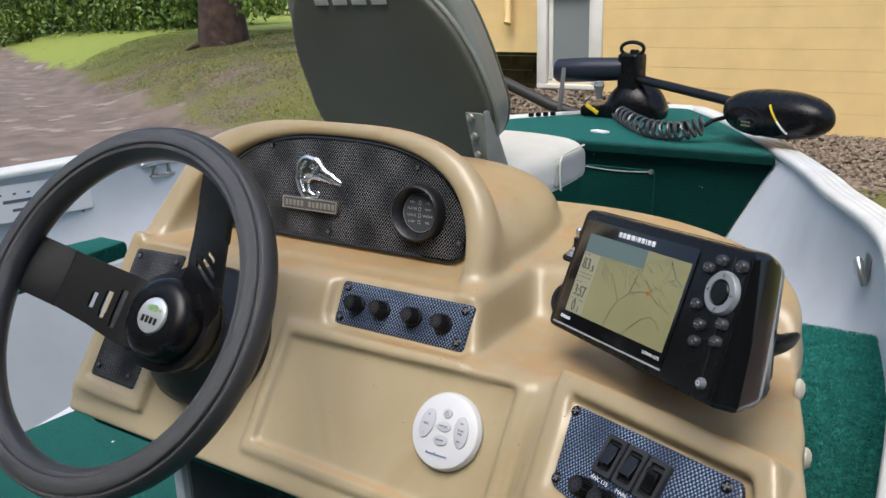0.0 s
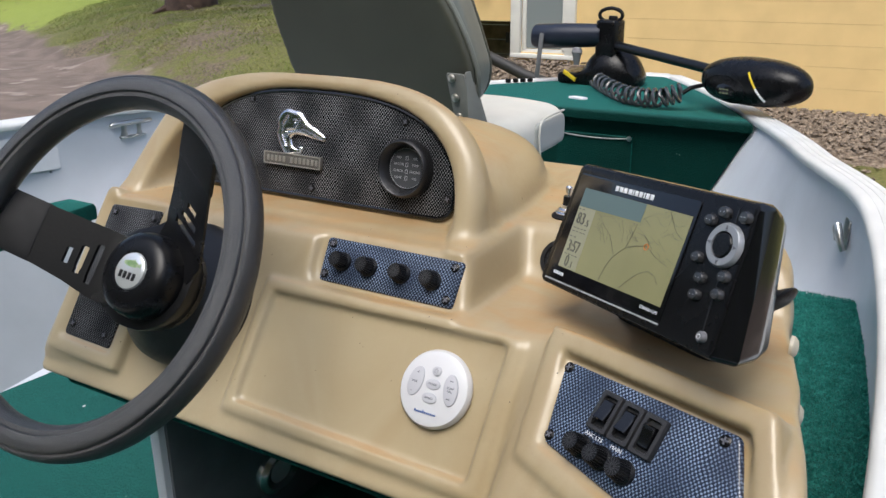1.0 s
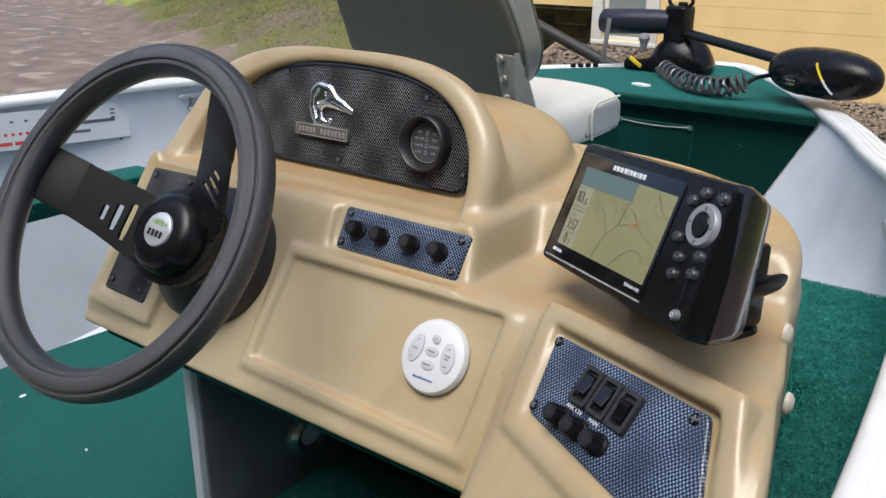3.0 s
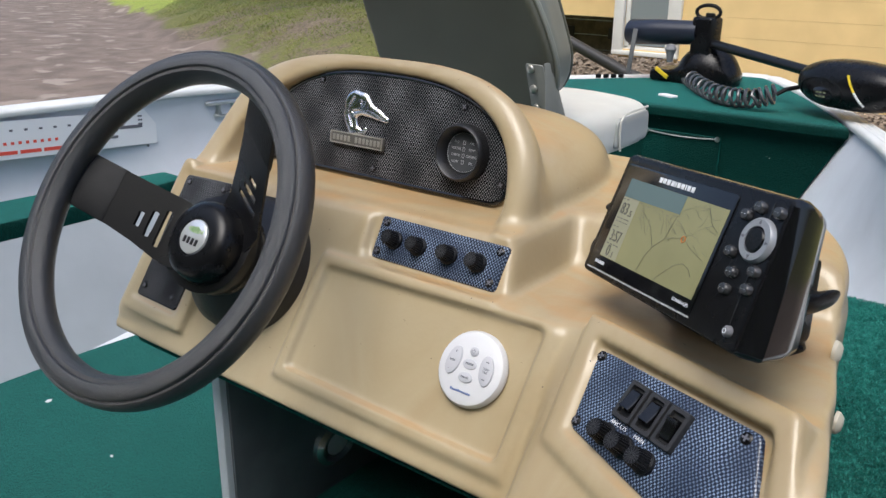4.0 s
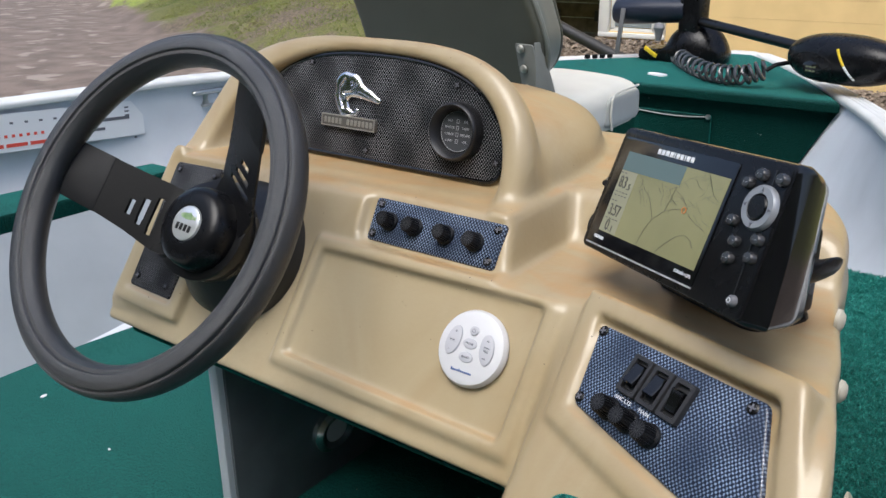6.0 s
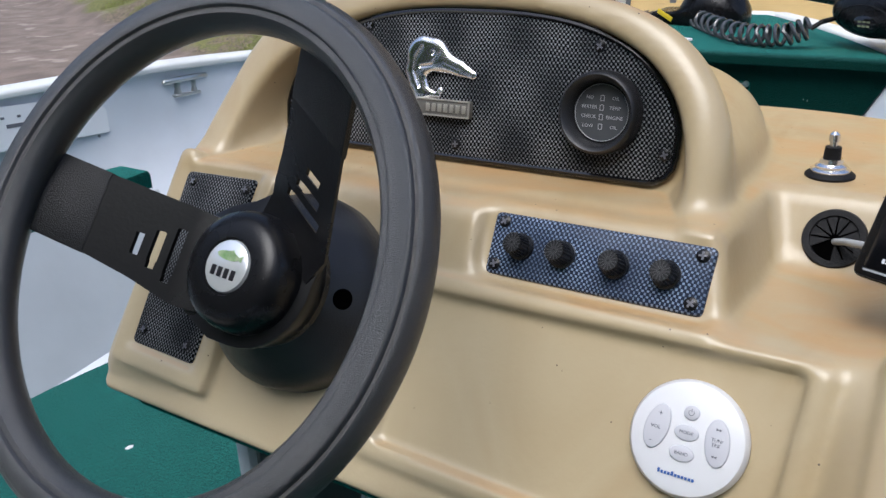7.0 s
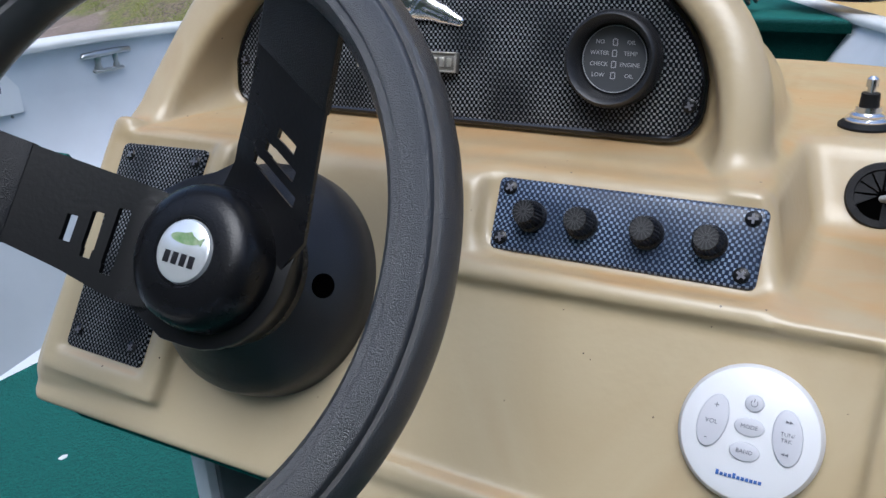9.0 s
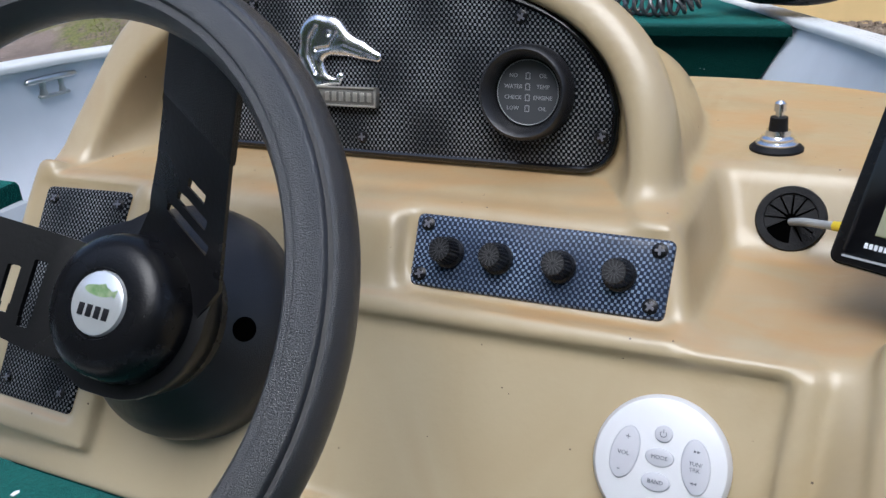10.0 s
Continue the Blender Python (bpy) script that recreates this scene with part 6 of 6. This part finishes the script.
def ground_mat():
    m = mat("lawn_soil_asphalt", (0.05, 0.05, 0.05), 0.9)
    nt = m.node_tree
    b = nt.nodes["Principled BSDF"]
    geo = nt.nodes.new("ShaderNodeNewGeometry")
    sep = nt.nodes.new("ShaderNodeSeparateXYZ")
    nt.links.new(geo.outputs["Position"], sep.inputs[0])

    def math_node(op, a, v):
        n = nt.nodes.new("ShaderNodeMath")
        n.operation = op
        for i, q in enumerate((a, v)):
            if isinstance(q, (int, float)):
                n.inputs[i].default_value = q
            else:
                nt.links.new(q, n.inputs[i])
        return n.outputs[0]

    def nz(scale, detail=5):
        n = nt.nodes.new("ShaderNodeTexNoise")
        n.inputs["Scale"].default_value, n.inputs["Detail"].default_value = scale, detail
        nt.links.new(geo.outputs["Position"], n.inputs["Vector"])
        return n.outputs[0]

    def mixc(f, a, c):
        n = nt.nodes.new("ShaderNodeMix")
        n.data_type = "RGBA"
        for sock, q in ((n.inputs[0], f), (n.inputs[6], a), (n.inputs[7], c)):
            if isinstance(q, tuple):
                sock.default_value = (*q, 1)
            else:
                nt.links.new(q, sock)
        return n.outputs[2]

    def step(v, a, c):
        n = nt.nodes.new("ShaderNodeMapRange")
        n.inputs[1].default_value, n.inputs[2].default_value = a, c
        nt.links.new(v, n.inputs[0])
        return n.outputs[0]
    left = math_node("SUBTRACT", sep.outputs[1], math_node("ADD", math_node("MULTIPLY", sep.outputs[0], -0.46), 3.13))
    right = math_node("SUBTRACT", sep.outputs[1], math_node("ADD", math_node("MULTIPLY", sep.outputs[0], -0.1), 4.3))
    d = math_node("MINIMUM", left, right)
    d = math_node("ADD", d, math_node("MULTIPLY", math_node("SUBTRACT", nz(1.1, 7), 0.5), 1.1))
    asphalt = mixc(step(nz(55, 3), 0.3, 0.7), (0.160, 0.122, 0.098), (0.230, 0.180, 0.148))
    asphalt = mixc(step(nz(2.2, 8), 0.42, 0.62), asphalt, (0.135, 0.103, 0.084))
    # pale flecks: dappled sunlight painted into the asphalt
    asphalt = mixc(step(nz(1.9, 7), 0.58, 0.64), asphalt, (0.30, 0.25, 0.21))
    # thin mossy ground under the tree, thick grass beyond; colours hold shade and sunlight
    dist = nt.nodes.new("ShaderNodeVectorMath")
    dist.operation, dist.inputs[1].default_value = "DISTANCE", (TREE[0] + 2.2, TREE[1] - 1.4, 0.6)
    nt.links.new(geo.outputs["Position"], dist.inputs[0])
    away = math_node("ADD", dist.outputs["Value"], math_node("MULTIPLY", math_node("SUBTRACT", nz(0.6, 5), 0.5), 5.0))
    shaded_moss = mixc(step(nz(30, 6), 0.35, 0.65), (0.085, 0.092, 0.022), (0.165, 0.160, 0.048))
    sunlit_grass = mixc(step(nz(40, 6), 0.35, 0.65), (0.17, 0.225, 0.030), (0.29, 0.33, 0.065))
    grass = mixc(math_node("MULTIPLY", step(away, 6.0, 7.2), step(math_node("MULTIPLY", sep.outputs[0], -1.0), 2.0, 4.0)), shaded_moss, sunlit_grass)
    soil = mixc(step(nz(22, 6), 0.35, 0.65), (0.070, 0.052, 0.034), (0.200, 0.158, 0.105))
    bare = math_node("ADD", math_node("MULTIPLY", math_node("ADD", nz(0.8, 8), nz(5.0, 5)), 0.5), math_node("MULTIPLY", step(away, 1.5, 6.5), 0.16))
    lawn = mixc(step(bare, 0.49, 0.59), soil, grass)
    col = mixc(step(d, -0.10, 0.14), asphalt, lawn)
    nt.links.new(col, b.inputs["Base Color"])
    bp = nt.nodes.new("ShaderNodeBump")
    bp.inputs["Strength"].default_value, bp.inputs["Distance"].default_value = 0.7, 0.012
    nt.links.new(nz(35, 6), bp.inputs["Height"])
    nt.links.new(bp.outputs[0], b.inputs["Normal"])
    return m


def ground_bm():
    bm = bmesh.new()
    xs = [-400, -200, -100, -70, -50] + [-40 + 1.0 * i for i in range(53)] + [16, 25, 50, 100, 200, 400]
    ys = [-400, -200, -100, -50, -20, -10, -4, 0] + [1.0 * i for i in range(1, 45)] + [50, 60, 80, 120, 200, 400]
    g = [[bm.verts.new((x, y, ground_z(x, y))) for y in ys] for x in xs]
    for i in range(len(xs) - 1):
        for j in range(len(ys) - 1):
            bm.faces.new((g[i][j], g[i + 1][j], g[i + 1][j + 1], g[i][j + 1]))
    return bm


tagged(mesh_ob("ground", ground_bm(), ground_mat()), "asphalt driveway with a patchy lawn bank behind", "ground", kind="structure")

def grass_mesh(n, seed):
    """Short uneven grass and fallen leaves on the bank."""
    r = random.Random(seed)
    vs, fs = [], []
    while len(fs) < n:
        x, y = r.uniform(-18, -1.5), r.uniform(4.2, 15)
        if y < drive_edge(x) + 0.1 or (x > -7.2 and y > 8.2):
            continue
        if noise.noise(Vector((x * 0.8, y * 0.8, 3))) + 0.6 * noise.noise(Vector((x * 3, y * 3, 7))) < r.uniform(-0.6, 0.35):
            continue
        z, a, h = ground_z(x, y) - 0.004, r.uniform(0, 6.28), r.uniform(0.012, 0.040)
        c, s_, w = math.cos(a), math.sin(a), r.uniform(0.003, 0.009)
        k = len(vs)
        dx, dy = r.uniform(-1, 1) * h * 1.2, r.uniform(-1, 1) * h * 1.2
        vs += [(x - c * w, y - s_ * w, z), (x + c * w, y + s_ * w, z), (x + dx, y + dy, z + h)]
        fs.append((k, k + 1, k + 2))
    me = bpy.data.meshes.new("grass")
    me.from_pydata(vs, [], fs)
    me.materials.append(M_GRASS)
    return me


tagged(new("grass", grass_mesh(80000, 9)), "short patchy green grass on the bank", "grass", kind="stuff")

# bed of bark chips along the house
def bed_rise(x):
    """The bed is banked up below the window."""
    return 0.20 + 0.34 * min(1.0, max(0.0, (-1.4 - x) / 1.4))


bed = bmesh.new()
rnd = random.Random(3)
for k in range(11000):
    x, y = rnd.uniform(-4.4, 5.5), 8.36 - abs(rnd.gauss(0, 0.75))
    z = 0.02 + bed_rise(x) * max(0, 1 - (8.36 - y) / 1.5)
    sx, sy, sz = rnd.uniform(.012, .038), rnd.uniform(.010, .024), rnd.uniform(.006, .016)
    m = T(x, y, z) @ Euler((rnd.uniform(-.5, .5), rnd.uniform(-.5, .5), rnd.uniform(0, 3.1))).to_matrix().to_4x4() @ S3(sx, sy, sz)
    vs = [bed.verts.new(m @ Vector(c)) for c in ((-1, -1, -.6), (1, -.8, -.6), (.9, 1, -.6), (-.9, .8, -.6), (0, 0, .9))]
    for a, b, c in ((0, 1, 4), (1, 2, 4), (2, 3, 4), (3, 0, 4)):
        bed.faces.new((vs[a], vs[b], vs[c]))
mound = loft([[(x, 6.9, -0.02), (x, 7.5, 0.30 * bed_rise(x)), (x, 8.0, 0.75 * bed_rise(x)), (x, 8.45, bed_rise(x)), (x, 8.45, -0.1)] for x in (-4.5, -3.4, -2.8, -2.2, -1.4, 0, 5.5)])
M_CHIP = mat("bark_chips", (0.30, 0.24, 0.18), 0.9, color2=(0.09, 0.066, 0.048), scale=26, bump=0.6, bscale=60)
tagged(mesh_ob("bark_bed", merge(bed, mound), M_CHIP, smooth=False), "brown bark chip bed along the house wall", "mulch bed", kind="stuff")


def house():
    e = thing("house", "yellow clapboard house with a white basement window", "house", m=T(0, 8.4, 0))
    part("wall", merge(rbox(3.25, 0.2, 6.2, 0, m=T(-1.575, 0.12, 3.1)), rbox(5.5, 0.2, 6.2, 0, m=T(2.8, 0.12, 3.1)), rbox(0.79, 0.2, 0.62, 0, m=T(-3.59, 0.12, 0.31)), rbox(0.79, 0.2, 4.6, 0, m=T(-3.59, 0.12, 3.9)), rbox(0.2, 6, 6.2, 0, m=T(5.45, 3.1, 3.1)), rbox(0.2, 6, 6.2, 0, m=T(-4.05, 3.3, 3.1))), M_SIDING, e)
    for k in range(22):
        z = 0.02 + 0.205 * k
        if 0.45 < z < 1.62:
            xs = ((-3.19, 5.5),)
        else:
            xs = ((-3.98, 5.5),)
        for x0, x1 in xs:
            bm = loft([[(x, 0.02, z), (x, -0.0046, z), (x, -0.0036, z + 0.2035), (x, 0.02, z + 0.2035)] for x in (x0, x1)])
            part("siding_board", bm, M_SIDING, e)
    w = part("window_frame", merge(rbox(0.12, 0.06, 1.12, 0.006, m=T(-3.93, -0.02, 1.13)), rbox(0.12, 0.06, 1.12, 0.006, m=T(-3.25, -0.02, 1.13)), rbox(0.80, 0.06, 0.10, 0.006, m=T(-3.59, -0.02, 1.68)), rbox(0.80, 0.07, 0.05, 0.006, m=T(-3.59, -0.02, 0.595))), M_TRIM, e, "white painted window frame")
    part("sash", merge(rbox(0.05, 0.03, 0.96, 0.003, m=T(-3.84, 0.02, 1.13)), rbox(0.05, 0.03, 0.96, 0.003, m=T(-3.34, 0.02, 1.13)), rbox(0.56, 0.03, 0.05, 0.003, m=T(-3.59, 0.02, 1.60)), rbox(0.56, 0.03, 0.05, 0.003, m=T(-3.59, 0.02, 0.645))), M_TRIM, w)
    part("pane", rbox(0.5, 0.008, 0.9, 0, m=T(-3.59, 0.03, 1.13)), M_GLASS, w)
    # set-back part with plank skirting below
    part("bay_wall", rbox(3.0, 0.3, 4.94, 0, m=T(-5.50, 0.3, 3.43)), M_SIDING, e)
    part("downpipe", tube([(-4.42, 0.05, 5.5), (-4.42, 0.05, 1.35), (-4.42, 0.02, 1.30)], 0.045, 10), M_SIDING, e)
    for k in range(6):
        part("skirting_board", rbox(2.95, 0.05, 0.17, 0.006, m=T(-5.47, 0.75, 0.06 + 0.18 * k)), M_TIMBER, e)
    for x in (-4.35, -5.0, -5.7):
        for zz in (0.35, 0.72):
            part("vent_hole", rbox(0.16, 0.03, 0.13, 0.004, m=T(x, 0.715, zz)), M_PIPE, e)
    part("roof", loft([[(-7.2, -0.5, 6.1), (-7.2, 3.2, 7.6), (-7.2, 6.8, 6.1), (-7.2, 3.2, 7.4)], [(6.0, -0.5, 6.1), (6.0, 3.2, 7.6), (6.0, 6.8, 6.1), (6.0, 3.2, 7.4)]]), M_TIMBER, e)
    return e


house()
tagged(mesh_ob("drain_pipe", tube([(-5.4, 7.40, 1.22), (-4.2, 7.45, 0.84), (-3.39, 7.50, 0.50), (-2.6, 7.60, 0.26), (-2.0, 7.65, 0.10)], 0.06, 12), M_PIPE), "black drain pipe sloping along the house", "pipe")


# ---- trees and hedge ----
def leaf_cloud(bm, c, r, n, size, rnd):
    for k in range(n):
        while True:
            p = Vector((rnd.uniform(-1, 1), rnd.uniform(-1, 1), rnd.uniform(-1, 1)))
            if p.length < 1:
                break
        p = p * (0.55 + 0.45 * p.length)
        p = Vector((c[0] + p.x * r[0], c[1] + p.y * r[1], c[2] + p.z * r[2]))
        s = size * rnd.uniform(.6, 1.4)
        q = Euler((rnd.uniform(0, 6.3), rnd.uniform(0, 6.3), rnd.uniform(0, 6.3))).to_matrix()
        vs = [bm.verts.new(p + q @ Vector(v) * s) for v in ((-1, 0, 0), (0, -.55, .15), (1, 0, 0), (0, .55, .15))]
        bm.faces.new(vs)


def tree(x, y, h, r, seed, label, crown=True):
    rnd = random.Random(seed)
    z0 = ground_z(x, y) - 0.05
    e = thing("tree", label, "tree", m=T(x, y, z0))
    pts = [(0.08 * math.sin(k * .7) * k / 6, 0.05 * math.cos(k) * k / 6, h * k / 8) for k in range(9)]
    part("trunk", tube(pts, [r * 1.45, r * 1.05, r, r * .92, r * .8, r * .65, r * .5, r * .35, r * .2], 16), M_BARK, e)
    roots = []
    for k in range(5):
        a = 6.28 * k / 5 + 0.4
        roots.append(tube([(r * .8 * math.cos(a), r * .8 * math.sin(a), 0.22), (r * 1.3 * math.cos(a), r * 1.3 * math.sin(a), 0.05), (r * 2.2 * math.cos(a + .2), r * 2.2 * math.sin(a + .2), -0.04)], [r * .35, r * .22, r * .06], 8))
    [part("root", b_, M_BARK, e) for b_ in roots]
    for k in range(5):
        a, zz = 6.28 * k / 5 + seed, h * (0.35 + 0.1 * k)
        part("limb", tube([(0, 0, zz), (h * .12 * math.cos(a), h * .12 * math.sin(a), zz + h * .07), (h * .26 * math.cos(a), h * .26 * math.sin(a), zz + h * .11)], [r * .4, r * .25, r * .08], 8), M_BARK, e)
    bm = bmesh.new()
    for k in range(16):
        a, rr = rnd.uniform(0, 6.28), rnd.uniform(0.1, 0.32) * h
        leaf_cloud(bm, (rr * math.cos(a), rr * math.sin(a), h * rnd.uniform(.45, 1.0)), (h * .16, h * .16, h * .10), 260, 0.16, rnd)
    for cx, cy, cz in ((2.2, -1.1, 0.85), (2.5, -0.9, 1.15), (1.7, -1.6, 1.3), (1.2, -2.2, 1.2), (2.9, -0.4, 1.35)):
        # low hanging sprays
        leaf_cloud(bm, (cx, cy, cz), (0.55, 0.5, 0.26), 130, 0.07, rnd)
    part("crown", bm, M_LEAF, e)
    return e


tree(*TREE, 10.0, 0.37, 2, "large tree with a thick brown furrowed trunk")


def hedge(name, x0, y0, x1, y1, h, n, seed, size=0.13, spread=(1.1, 1.0, 0.75), label="dense green shrubs behind the lawn", cat="hedge"):
    rnd = random.Random(seed)
    bm = bmesh.new()
    for k in range(n):
        t = rnd.random()
        x, y = x0 + t * (x1 - x0), y0 + t * (y1 - y0) + rnd.uniform(-1, 1)
        hh = h * rnd.uniform(.55, 1.1)
        leaf_cloud(bm, (x, y, ground_z(x, y) + hh * rnd.uniform(.1, .9)), spread, 95, size, rnd)
    tagged(mesh_ob(name, bm, M_HEDGE, smooth=False), label, cat, kind="stuff")


hedge("hedge", -32, 18.2, -17.5, 16.4, 3.8, 420, 5, 0.085)
hedge("hedge", -25, 25, -12, 29, 3.0, 170, 6, 0.12)
# unseen trees added behind the camera to hold back low sky light
hedge("unseen_tree_screen", -26, -11, 20, -11, 13, 260, 7, 0.42, (2.4, 1.6, 1.8), "unseen tall trees added behind the boat to block sky light", "trees")
nb = thing("neighbour_house", "pale grey neighbouring house far behind trees", "house", m=T(-29.0, 35.5, 0.7))
part("wall", rbox(6, 5, 4, 0, m=T(0, 2.5, 2)), M_TRIM, nb)
part("roof", loft([[(x, -0.4, 3.9), (x, 2.5, 5.6), (x, 5.4, 3.9)] for x in (-3.3, 3.3)]), M_TIMBER, nb)
for x in (-1.6, 0.6, 2.2):
    wnd = part("window", rbox(0.8, 0.06, 1.1, 0.01, m=T(x, -0.02, 1.9)), M_TRIM, nb)
    part("pane", rbox(0.66, 0.04, 0.96, 0, m=T(x, -0.04, 1.9)), M_GLASS, wnd)
